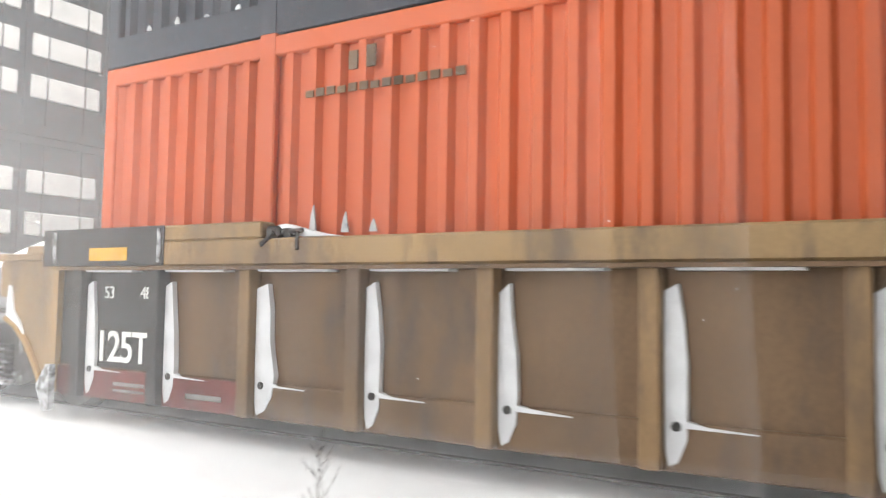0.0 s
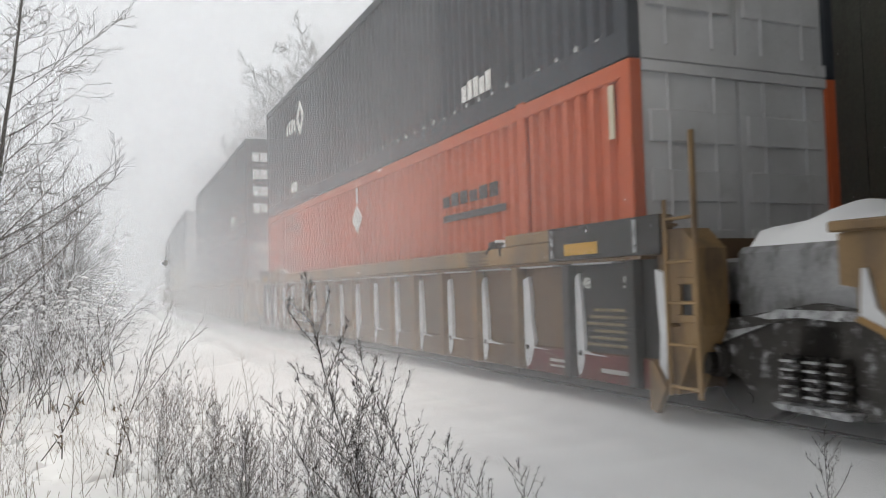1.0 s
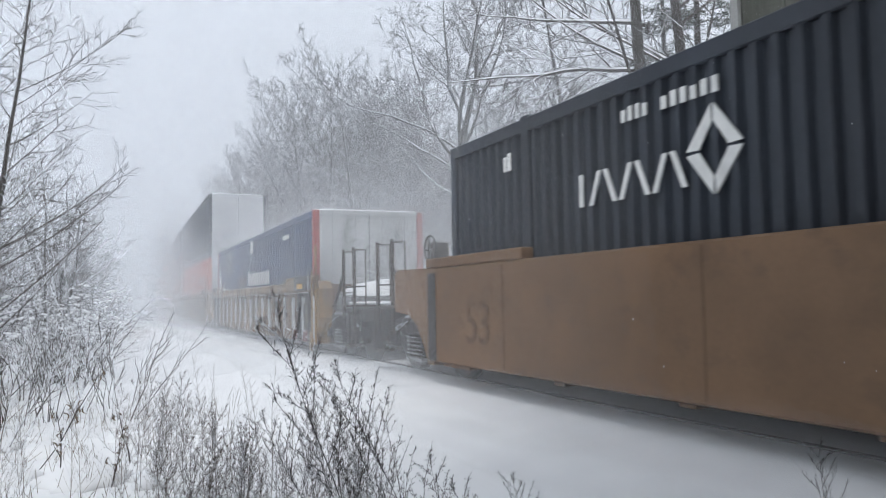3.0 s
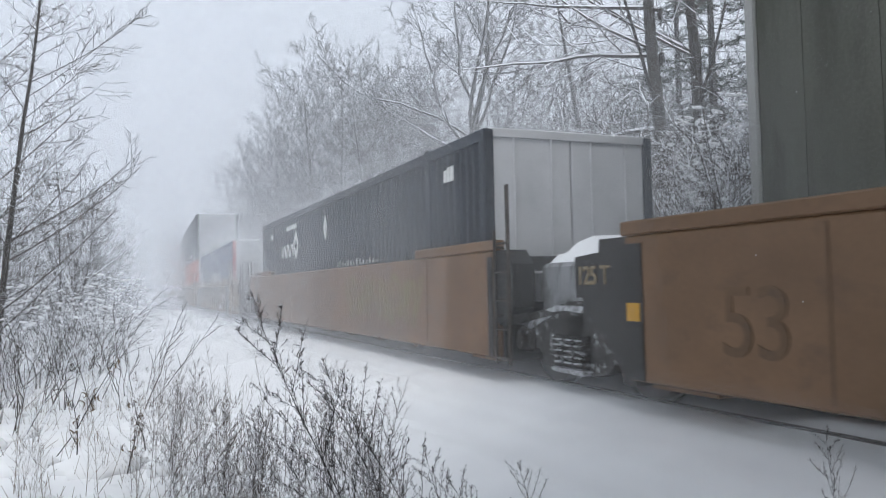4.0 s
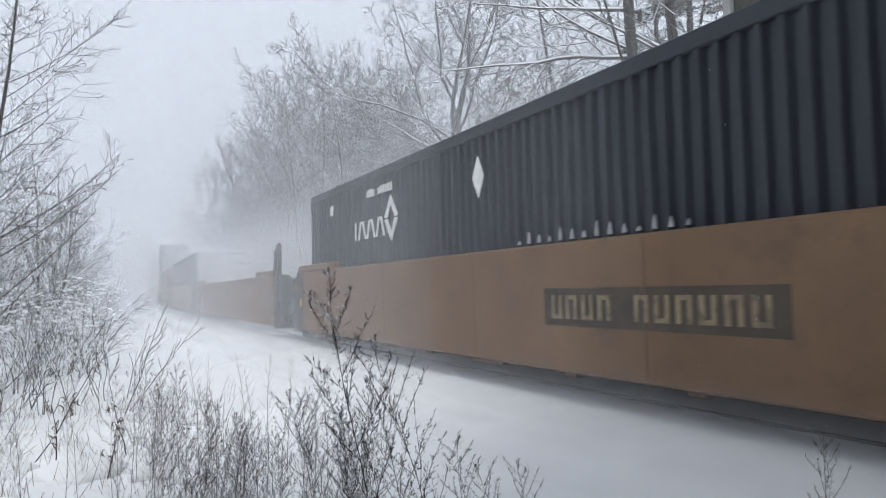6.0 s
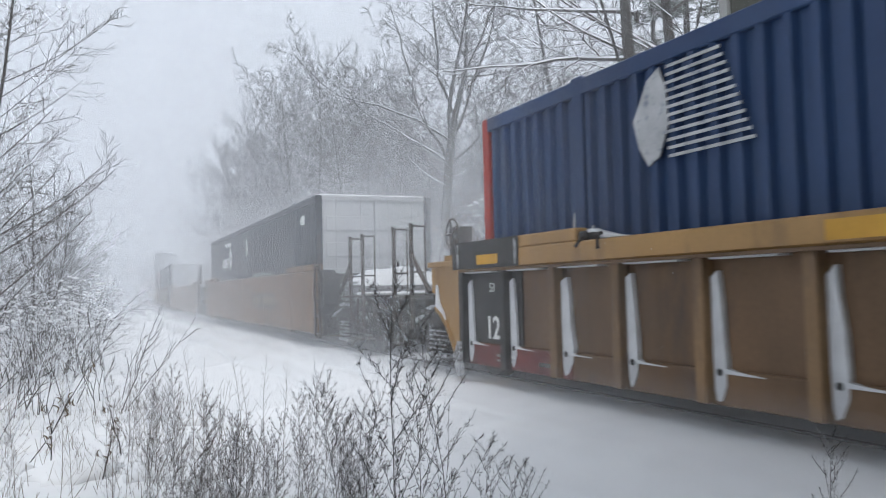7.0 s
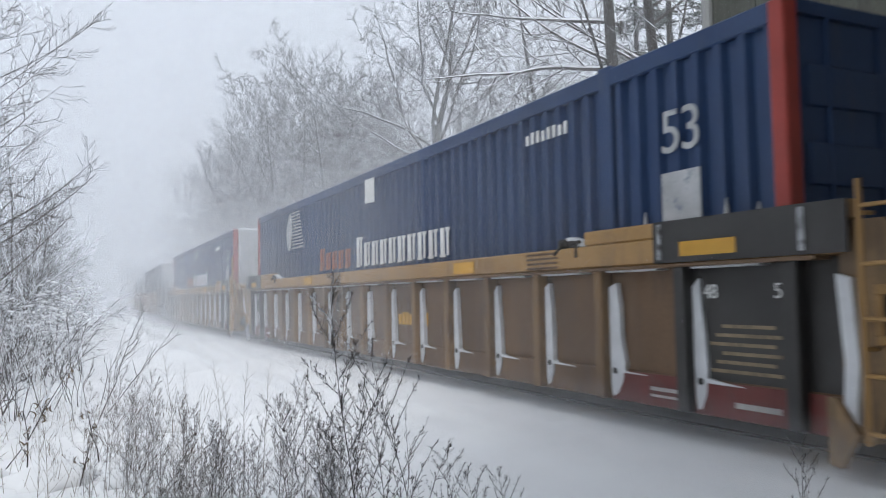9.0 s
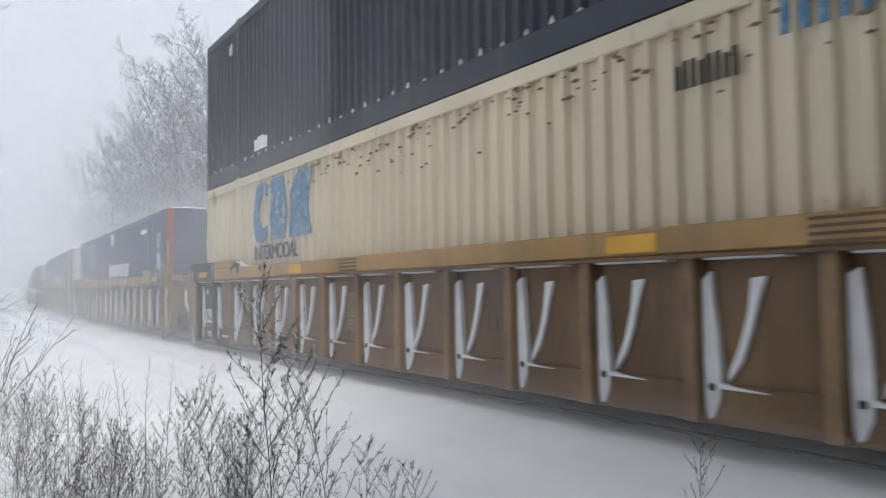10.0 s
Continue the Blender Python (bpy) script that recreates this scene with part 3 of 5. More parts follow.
WHEELSET = wheelset_mesh()
FRAME = [(-1.25, 0.42), (-1.25, 0.62), (-0.95, 0.72), (-0.5, 0.86), (0.5, 0.86), (0.95, 0.72), (1.25, 0.62), (1.25, 0.42), (0.78, 0.4), (0.6, 0.24), (0.36, 0.18), (-0.36, 0.18), (-0.6, 0.24), (-0.78, 0.4)]
WHEELS = []


def truck(parent, y):
    """A three-piece freight truck at y along the car."""
    bm = bmesh.new()
    box(bm, -1.1, 1.1, -0.2, 0.2, 0.5, 0.82, bevel=0.03)
    t = part("truck", bm, STEEL, parent, "grimy cast steel truck crusted with snow", pose(0, y, RAIL_Z))
    for sx in (-1, 1):
        b = bmesh.new()
        plate(b, FRAME, sx * 0.96, sx * 1.1)
        plate(b, [(-1.2, 0.66), (-0.95, 0.8), (0, 0.95), (0.95, 0.8), (1.2, 0.66), (0.9, 0.72), (0, 0.86), (-0.9, 0.72)], sx * 0.94, sx * 1.14)
        part("side_frame", b, CRUST, t)
        for k in (-0.2, 0, 0.2):
            b = bmesh.new()
            loops = [[b.verts.new((sx * 1.13 + r * math.cos(a * math.pi / 5), k + r * math.sin(a * math.pi / 5), 0.26 + i * 0.03)) for a in range(10)]
                     for i in range(12) for r in (0.088 if i % 2 else 0.062,)]
            for lo, hi in zip(loops, loops[1:]):
                for a in range(10):
                    b.faces.new((lo[a], lo[(a + 1) % 10], hi[(a + 1) % 10], hi[a]))
            part("spring", b, CRUST, t)
        b = bmesh.new()
        plate(b, [(-1.2, 0.6), (-0.95, 0.7), (-0.5, 0.83), (-0.48, 0.78), (-0.9, 0.64), (-1.15, 0.55)], sx * 1.1, sx * 1.125)
        part("frame_snow", b, SPATTER, t)
        b = bmesh.new()
        plate(b, [(1.2, 0.6), (0.95, 0.7), (0.5, 0.83), (0.48, 0.78), (0.9, 0.64), (1.15, 0.55)], sx * 1.1, sx * 1.125)
        part("frame_snow", b, SPATTER, t)
        for yy in (-1.0, 1.0):
            b = boxes((min(sx * 1.08, sx * 1.16), max(sx * 1.08, sx * 1.16), yy - 0.15, yy + 0.15, 0.36, 0.62), bevel=0.03)
            rod(b, (sx * 1.16, yy, 0.48), (sx * 1.24, yy, 0.48), 0.095, sides=12)
            part("bearing_cap", b, STEEL, t)
            b = bmesh.new()
            ring = [(yy + r * math.cos(a * math.pi / 7), 0.48 + 1.05 * r * math.sin(a * math.pi / 7)) for a, r in zip(range(-2, 10), (0.13, 0.15, 0.17, 0.18, 0.16, 0.15, 0.17, 0.17, 0.18, 0.15, 0.14, 0.128))]
            inner = [(yy + 0.125 * math.cos(a * math.pi / 7), 0.48 + 0.13 * math.sin(a * math.pi / 7)) for a in range(9, -3, -1)]
            plate(b, ring + inner, sx * 1.162, sx * 1.19)
            part("bearing_snow", b, CRUST, t)
        b = bmesh.new()
        plate(b, [(-0.52, 0.845), (-0.3, 0.9), (0.3, 0.905), (0.52, 0.85), (0.4, 0.83), (0.1, 0.85), (-0.2, 0.83)], sx * 1.1, sx * 1.16)
        plate(b, [(-0.34, 0.24), (0.34, 0.24), (0.28, 0.2), (-0.3, 0.19)], sx * 1.1, sx * 1.22)
        for k in (-0.2, 0, 0.2):
            for z in (0.3, 0.36, 0.42, 0.48, 0.54):
                box(b, min(sx * 1.19, sx * 1.225), max(sx * 1.19, sx * 1.225), k - 0.06, k + 0.05, z, z + 0.016)
        part("truck_snow", b, SPATTER, t, "snow caught on the springs and frame top")
    for yy in (-0.89, 0.89):
        w = link("wheelset", WHEELSET, t, pose(0, yy, 0.457))
        WHEELS.append((w, yy))
    return t


def rib_snow(seed, wide=0.13):
    """Snow packed behind a rib, with a foot and a trailing lip; origin on the rib, trails towards -y."""
    rng = random.Random(seed)
    bm = bmesh.new()
    k = wide / 0.16
    j = [rng.uniform(-0.015, 0.015) for _ in range(8)]
    plate(bm, [(-0.065, 1.3 + j[0]), (-0.065 - 0.09 * k, 1.34 + j[1]), (-0.075 - 0.1 * k + j[2], 1.15), (-0.08 - 0.12 * k + j[3], 0.9), (-0.09 - 0.13 * k + j[4], 0.66),
               (-0.09 - 0.12 * k, 0.5 + j[5]), (-0.08 - 0.07 * k, 0.38 + j[6]), (-0.09, 0.36), (-0.07, 0.44), (-0.064, 0.7), (-0.064, 1.0)], -1.327, -1.375)
    plate(bm, [(-0.1 - 0.1 * k, 0.61), (-0.3, 0.59 + j[7] * 0.5), (-0.55, 0.575), (-0.55, 0.57), (-0.3, 0.572), (-0.15, 0.575)], -1.33, -1.38)
    return mesh_of("rib_snow", bm, PACKED)


def slant_snow():
    """A second, slanting streak that joins the first at its foot."""
    bm = bmesh.new()
    plate(bm, [(-0.44, 1.3), (-0.55, 1.31), (-0.49, 1.16), (-0.43, 0.95), (-0.35, 0.75), (-0.24, 0.62), (-0.26, 0.7), (-0.34, 0.86), (-0.41, 1.08)], -1.327, -1.36)
    return mesh_of("slant_snow", bm, PACKED)


RIBSNOW = [rib_snow(i) for i in range(4)] + [rib_snow(9, 0.19)]
SLANT = slant_snow()


def end_arch(front):
    if not front:
        return [(8.5, 0.34), (8.5, 1.67), (8.8, 1.67), (8.98, 1.5), (8.98, 0.9), (8.86, 0.7), (8.74, 0.46), (8.68, 0.34)]
    return [(8.5, 0.34), (8.5, 1.67), (9.0, 1.67), (9.02, 1.55), (9.42, 1.52), (9.42, 1.2), (9.3, 1.18), (9.3, 0.98), (9.12, 0.9), (8.95, 0.76), (8.82, 0.6), (8.72, 0.46), (8.68, 0.34)]


LONG_END = [(8.5, 0.34), (8.5, 1.67), (9.88, 1.7), (9.98, 1.58), (9.98, 1.06), (9.4, 1.02), (9.1, 0.86), (8.86, 0.6), (8.7, 0.34)]
SHORT_END = [(8.5, 0.9), (8.5, 1.67), (8.8, 1.67), (8.98, 1.5), (8.98, 1.0), (8.9, 0.92), (8.62, 0.78)]


def well_car(kind, front_coupled, rear_coupled, label, seed):
    """One unit of an articulated well car, its middle at the origin, on trucks that stand on the rails."""
    rng = random.Random(seed)
    ribbed = kind == "ribbed"
    paint = (OCHRE if seed > 18 else AMBER) if ribbed else BROWN
    ironwork = paint if ribbed else IRON
    ends = AMBER if ribbed else BLACK
    c = thing("well_car", label, "rail car", "well cars of the train")
    for sx in (-1, 1):
        def span(a, b):
            return (min(sx * a, sx * b), max(sx * a, sx * b))
        if ribbed:
            part("top_chord", boxes((*span(1.31, 1.47), -8.55, 8.55, 1.47, 1.67), bevel=0.015), paint, c)
            # Web, bottom chord and lip are a darker brown than the top chord.
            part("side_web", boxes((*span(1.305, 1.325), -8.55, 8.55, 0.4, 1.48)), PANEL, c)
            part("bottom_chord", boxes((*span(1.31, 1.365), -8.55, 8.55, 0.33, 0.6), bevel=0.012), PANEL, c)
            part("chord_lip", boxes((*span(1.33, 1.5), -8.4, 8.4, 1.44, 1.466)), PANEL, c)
            for n in range(-8, 9):
                y = 1.02 * n + (0.3 if seed == 19 else 0.0)
                b = boxes((*span(1.325, 1.45), y - 0.06, y + 0.06, 0.34, 1.472), bevel=0.01)
                part("rib", b, BLACK if abs(n) > 6 else RIBP, c)
                if n > -8 and sx < 0:
                    link("rib_snow", RIBSNOW[4 if n in (-6, 6, 0) else rng.randrange(4)], c, pose(0, y, 0))
                    part("drain_hole", rods(((-1.37, y - 0.13, 0.58), (-1.385, y - 0.13, 0.58), 0.028)), BLACK, c)
                    if seed == 20 and abs(n) < 7:
                        link("slant_snow", SLANT, c, pose(0, y, 0))
                    part("ledge_snow", boxes((-1.46, -1.34, y - 0.75 - 0.1 * rng.random(), y - 0.15, 1.425, 1.439)), PACKED, c)
            for sy in (-1, 1):
                a, d = sorted((sy * 6.2, sy * 8.5))
                part("end_panel", boxes((*span(1.327, 1.345), *sorted((sy * 7.16, sy * 8.5)), 0.57, 1.46)), BLACK, c)
                part("red_strip", boxes((*span(1.36, 1.373), a, d, 0.34, 0.59)), RED, c)
                flat(c, [(sy * 7.2 + 0.5 - 0.0, sy * 7.2 + 0.1, 0.46, 0.49), (sy * 7.2 + 0.5, sy * 7.2 + 0.1, 0.41, 0.43), (sy * 7.2 - 0.4, sy * 7.2 - 0.8, 0.42, 0.46)], RED if sx > 0 else WHITE, "stencil_bars", x=-1.377)
        else:
            part("side_plate", boxes((*span(1.31, 1.45), -8.55, 8.55, 0.4, 1.67), bevel=0.02), paint, c)
            part("bottom_flange", boxes((*span(1.2, 1.309), -8.5, 8.5, 0.37, 0.41)), STEEL, c)
            for k in range(5):
                y = -6.4 + 3.2 * k
                part("weld_seam", boxes((*span(1.449, 1.454), y, y + 0.02, 0.44, 1.63)), PANEL, c)
        for sy in (-1, 1):
            a, d = sorted((sy * 5.95, sy * 8.6))
            part("raised_sill", boxes((*span(1.3, 1.46), a, d, 1.672, 1.8), bevel=0.015), paint, c)
            bm = bmesh.new()
            plate(bm, [(sy * y, z) for y, z in (LONG_END if sy > 0 and front_coupled and not ribbed else end_arch(sy > 0) if ribbed or sy > 0 else SHORT_END)], sx * 1.12, sx * 1.4)
            part("end_casting", bm, paint if front_coupled and sy > 0 else ends, c)
            if sy > 0 and ribbed:
                bm = bmesh.new()
                arch = ((9.3, 0.98), (9.12, 0.9), (8.95, 0.76), (8.82, 0.6), (8.72, 0.46), (8.68, 0.34))
                plate(bm, list(arch) + [(y - 0.035, z + 0.03) for y, z in arch[::-1]], sx * 1.401, sx * 1.44)
                part("arch_flange", bm, OCHRE, c, "snow-dusted flange along the arch")
                bm = bmesh.new()
                plate(bm, [(9.27, 1.0), (9.12, 0.93), (8.98, 0.8), (8.98, 0.84), (9.05, 0.96), (9.16, 1.06), (9.22, 1.3), (9.25, 1.3)], sx * 1.402, sx * 1.425)
                part("arch_snow", bm, PACKED, c)
                part("casting_cap", boxes((*span(1.0, 1.45), 8.7, 9.46, 1.53, 1.6), bevel=0.012), BLACK if sx > 0 else paint, c)
            if sy < 0 and ribbed:
                part("pocket_frame", boxes((*span(1.403, 1.43), -8.96, -8.74, 0.92, 0.98), (*span(1.403, 1.43), -8.96, -8.74, 1.22, 1.28), (*span(1.403, 1.43), -8.96, -8.91, 0.98, 1.22), (*span(1.403, 1.43), -8.79, -8.74, 0.98, 1.22), bevel=0.008), paint, c)
                part("pocket", boxes((*span(1.401, 1.408), -8.91, -8.79, 0.98, 1.22)), BLACK, c)
                bm = bmesh.new()
                plate(bm, [(-8.5, 1.35), (-8.6, 1.32), (-8.64, 0.8), (-8.6, 0.45), (-8.55, 0.28), (-8.5, 0.3), (-8.54, 0.8)], sx * 1.402, sx * 1.445)
                part("end_snow", bm, PACKED, c, "snow caught against the end rib")
            if not ribbed:
                a, d = sorted((sy * (8.3 if sy > 0 else 8.42), sy * 8.56))
                part("dark_end_panel", boxes((*span(1.451, 1.457), a, d, 0.41, 1.6)), BLACK if sy > 0 else STEEL, c)
            if sy < 0:
                part("ladder", rods(((sx * 1.5, -8.72, 0.35), (sx * 1.5, -8.72, 1.9), 0.02), ((sx * 1.5, -9.06, 0.35), (sx * 1.5, -9.06, 2.4), 0.024),
                                    *[((sx * 1.5, -8.72, z), (sx * 1.5, -9.06, z), 0.014) for z in (0.42, 0.75, 1.08, 1.4, 1.74)],
                                    *[((sx * 1.5, -8.72, z), (sx * 1.38, -8.72, z), 0.014) for z in (0.9, 1.7)], sides=6), ironwork, c)
            b = bmesh.new()
            plate(b, [(sy * 8.5, 0.6), (sy * 8.64, 0.4), (sy * 8.52, 0.18), (sy * 8.44, 0.2), (sy * 8.44, 0.6)], sx * 1.43, sx * 1.49)
            if ribbed:
                part("corner_brace", b, SPATTER if sy > 0 else AMBER, c)
            else:
                b.free()
    # floor, cross bearers, bulkheads
    part("floor_frame", boxes((-1.3, 1.3, -8.4, -7.6, 0.335, 0.367), (-1.3, 1.3, 7.6, 8.4, 0.335, 0.367), (-1.3, 1.3, -0.4, 0.4, 0.335, 0.367),
                              *[(-1.3, 1.3, y - 0.1, y + 0.1, 0.335, 0.367) for y in (-5.5, -3.6, -1.8, 1.8, 3.6, 5.5)], (-0.3, 0.3, -8.4, 8.4, 0.338, 0.365)), paint, c)
    for sy in (-1, 1):
        a, d = sorted((sy * 8.45, sy * 8.6))
        part("bulkhead", boxes((-1.32, 1.32, a, d, 0.36, 1.6)), PANEL if ribbed else BLACK, c)
        a, d = sorted((sy * 8.55, sy * 9.75))
        part("end_platform", boxes((-0.95, 0.95, a, d, 1.05, 1.42), (-0.45, 0.45, a, d, 0.8, 1.1), bevel=0.03), PLASTER, c)
        coupled = front_coupled if sy > 0 else rear_coupled
        top_z = 1.36 if coupled else 1.5
        far = 10.25 if coupled or sy < 0 else 9.3
        a, d = sorted((sy * 8.95, sy * far))
        bare = (seed, sy) in ((21, -1), (20, 1), (16, 1))
        part("end_block", boxes((-1.02, 1.02, a, d, 0.92, top_z), bevel=0.05), STEEL if bare else PLASTER, c, "" if bare else "end block plastered with grey snow")
        if not bare:
            part("platform_snow", slab(0.98, (d - a) / 2, 0.2, seed + sy), SNOW, c, "rounded snow heaped on the end platform", pose(0, (a + d) / 2, top_z - 0.01), True)
        if coupled:
            a, d = sorted((sy * 9.7, sy * 11.3))
            part("draft_sill", boxes((-0.35, 0.35, a, d, 0.72, 1.08), (-1.2, 1.2, min(sy * 11.1, sy * 11.3), max(sy * 11.1, sy * 11.3), 0.85, 1.1), bevel=0.02), CRUST, c)
            part("coupler", boxes((-0.09, 0.09, min(sy * 11.3, sy * 11.72), max(sy * 11.3, sy * 11.72), 0.8, 0.98), (-0.2, 0.12, min(sy * 11.55, sy * 11.8), max(sy * 11.55, sy * 11.8), 0.74, 1.04), bevel=0.03), IRON, c)
            part("walkway", boxes((-1.3, 1.3, min(sy * 10.6, sy * 11.15), max(sy * 10.6, sy * 11.15), 1.12, 1.16), (-1.3, -0.9, min(sy * 9.6, sy * 10.7), max(sy * 9.6, sy * 10.7), 1.12, 1.16)), IRON, c)
            part("walkway_snow", boxes((-1.25, 1.25, min(sy * 10.62, sy * 11.1), max(sy * 10.62, sy * 11.1), 1.16, 1.22), bevel=0.025), SNOW, c)
            for sx in (-1, 1):
                for y in (10.4, 11.1):
                    x = sx * 1.28
                    part("end_post", rods(((x, sy * y, 0.7), (x, sy * y, 2.22), 0.034), ((x - sx * 0.22, sy * y, 1.1), (x - sx * 0.22, sy * y, 2.18), 0.014),
                                          ((x, sy * y, 2.18), (x - sx * 0.22, sy * y, 2.18), 0.014), ((x, sy * y, 1.5), (x - sx * 0.22, sy * y, 1.5), 0.014)), IRON, c)
                part("diagonal_brace", rods(((sx * 1.28, sy * 10.4, 1.75), (sx * 1.28, sy * 9.75, 1.2), 0.035)), IRON, c)
                part("step", boxes((min(sx * 1.1, sx * 1.4), max(sx * 1.1, sx * 1.4), sy * 11 - 0.2, sy * 11 + 0.2, 0.4, 0.44), (sx * 1.3 - 0.02, sx * 1.3 + 0.02, sy * 11 - 0.2, sy * 11 - 0.16, 0.4, 1.1), (sx * 1.3 - 0.02, sx * 1.3 + 0.02, sy * 11 + 0.16, sy * 11 + 0.2, 0.4, 1.1)), IRON, c)
            if sy > 0:
                b = bmesh.new()
                for i in range(20):
                    a0, a1 = i * math.pi / 10, (i + 1) * math.pi / 10
                    rod(b, (-0.7, 10.2 + 0.22 * math.cos(a0), 2.05 + 0.22 * math.sin(a0)), (-0.7, 10.2 + 0.22 * math.cos(a1), 2.05 + 0.22 * math.sin(a1)), 0.018, sides=6)
                for i in range(5):
                    a0 = i * math.pi * 0.4
                    rod(b, (-0.7, 10.2, 2.05), (-0.7, 10.2 + 0.22 * math.cos(a0), 2.05 + 0.22 * math.sin(a0)), 0.014, sides=6)
                box(b, -0.68, -0.45, 10.05, 10.35, 1.1, 2.15)
                part("brake_wheel", b, IRON, c)
            truck(c, sy * 9.7)
        elif sy < 0:
            truck(c, -9.8)
    if ribbed:
        text(c, "125T", 0.37, 8.0, 0.66, WHITE, x=-1.35)
        text(c, "53", 0.15, 7.9, 1.2, WHITE, x=-1.35)
        text(c, "48", 0.15, 7.42, 1.2, WHITE, x=-1.35)
        text(c, "53", 0.15, -7.95, 1.2, WHITE, x=-1.35)
        flat(c, [(-7.35 - 0.06 * (i % 3), -8.0 + 0.05 * (i % 2), 0.66 + 0.065 * i, 0.685 + 0.065 * i) for i in range(6)], FADED, "stencil_bars", x=-1.35)
        text(c, "48", 0.15, -7.3, 1.2, WHITE, x=-1.35)
        part("dark_chord_cover", boxes((-1.476, -1.468, 7.0, 8.62, 1.475, 1.8)), BLACK, c)
        part("dark_chord_cover", boxes((-1.476, -1.468, -8.62, -6.9, 1.475, 1.8)), BLACK, c)
        for y in (7.05, 8.45, -6.98, -8.3):
            part("chord_snow", boxes((-1.49, -1.474, y - 0.02, y + 0.025, 1.5, 1.78), bevel=0.006), SPATTER, c)
        flat(c, [(7.95, 7.45, 1.52, 1.63), (-7.2, -7.75, 1.52, 1.63)] + ([(3.2, 2.7, 1.5, 1.63), (-3.35, -3.85, 1.5, 1.63)] if seed > 18 else []), YELLOW, "reflector", x=-1.482)
        for y in (5.72, -5.72):
            b = rods(((-1.4, y, 1.67), (-1.4, y, 1.74), 0.05), ((-1.45, y - 0.16, 1.72), (-1.4, y + 0.16, 1.71), 0.018), ((-1.46, y + 0.1, 1.71), (-1.47, y + 0.22, 1.62), 0.02), ((-1.46, y - 0.12, 1.71), (-1.48, y - 0.14, 1.58), 0.016))
            box(b, -1.46, -1.36, y + 0.06, y + 0.2, 1.671, 1.76, bevel=0.02)
            part("sill_latch", b, STEEL, c, "grimy latch on the sill with caught snow")
            b = bmesh.new()
            plate(b, [(y - 0.1, 1.68), (y - 0.5, 1.675), (y - 0.3, 1.7), (y - 0.12, 1.74), (y + 0.02, 1.775), (y + 0.1, 1.765), (y + 0.02, 1.72)], -1.43, -1.34)
            part("latch_snow", b, PACKED, c)
        flat(c, [(y, y - 0.55, 1.49 + 0.045 * i, 1.51 + 0.045 * i) for y in (1.5, -5.0) for i in range(4)], PANEL, "stencil_lines", x=-1.474)
        flat(c, [(1.5, 0.85, 0.75 + 0.055 * i, 0.775 + 0.055 * i) for i in range(9)], FADED, "data_lines", x=-1.33)
        flat(c, word(-1.25, 0.85, 8, 0.13, 0.17), YELLOW if seed % 3 == 0 else PANEL, "number_bars", x=-1.33)
    else:
        text(c, "53", 0.75, 7.4, 0.7, PANEL, x=-1.453)
        if not front_coupled:
            part("black_end_plate", boxes((-1.408, -1.4, 8.62, 9.4, 1.12, 1.5)), BLACK, c)
            text(c, "125 T", 0.25, 9.38, 1.25, FADED, x=-1.412)
            part("yellow_square", boxes((-1.462, -1.4575, 8.34, 8.52, 0.92, 1.08)), YELLOW, c)
    if seed == 21:
        scribble(c, BLACK, 1.95, 0.66, 0.85, 0.7, 5, -1.328)
        scribble(c, FADED, 5.85, 0.85, 0.7, 0.5, 6, -1.328)
    if seed == 15:
        scribble(c, FADED, -3.2, 0.75, 0.75, 0.5, 8, -1.328)
        scribble(c, FADED, -5.25, 0.7, 0.7, 0.45, 9, -1.328)
    if seed == 16:
        scribble(c, OLIVE, -2.2, 0.65, 4.0, 0.85, 7, -1.453, 12, 0.07)
    if kind == "smooth_panel":
        flat(c, [(-1.6, -4.7, 0.85, 1.22)], SIGN, "number_panel", x=-1.453)
        flat(c, [r for i in range(11) if i != 4 for r in ((-1.74 - 0.262 * i, -1.8 - 0.262 * i, 0.92, 1.15), (-1.87 - 0.262 * i, -1.925 - 0.262 * i, 0.92, 1.15), (-1.8 - 0.262 * i, -1.87 - 0.262 * i, 1.11 if i % 2 else 0.92, 1.15 if i % 2 else 0.96))], FADED, "number_bars", x=-1.458)
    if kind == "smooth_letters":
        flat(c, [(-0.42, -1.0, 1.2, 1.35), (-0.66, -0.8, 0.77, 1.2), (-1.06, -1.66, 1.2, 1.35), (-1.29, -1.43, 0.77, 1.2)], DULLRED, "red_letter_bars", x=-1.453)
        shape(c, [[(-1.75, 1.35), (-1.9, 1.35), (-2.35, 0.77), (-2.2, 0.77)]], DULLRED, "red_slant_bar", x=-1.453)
        flat(c, [(4.2, 3.9, 1.15, 1.35)], PANEL, "stencil_mark", x=-1.453)
        for sx in (-1, 1):
            part("end_post", rods(((sx * 1.36, -8.75, 1.3), (sx * 1.36, -8.75, 2.45), 0.05), ((sx * 1.36, -8.2, 1.75), (sx * 1.36, -8.2, 2.3), 0.045)), IRON, c)
    return c


# ---- the train: middles of the units along the track at 0 s, and what they carry ----
SPEED = 15.46
MOVING = []  # (thing, s at 0 s, height)


def add_unit(s, kind, fc, rc, label, seed, low=None, high=None):
    MOVING.append((well_car(kind, fc, rc, label, seed), s, 0.0))
    if low:
        MOVING.append((low, s, 0.37))
    if high:
        MOVING.append((high, s, 0.37 + TALL + 0.012))


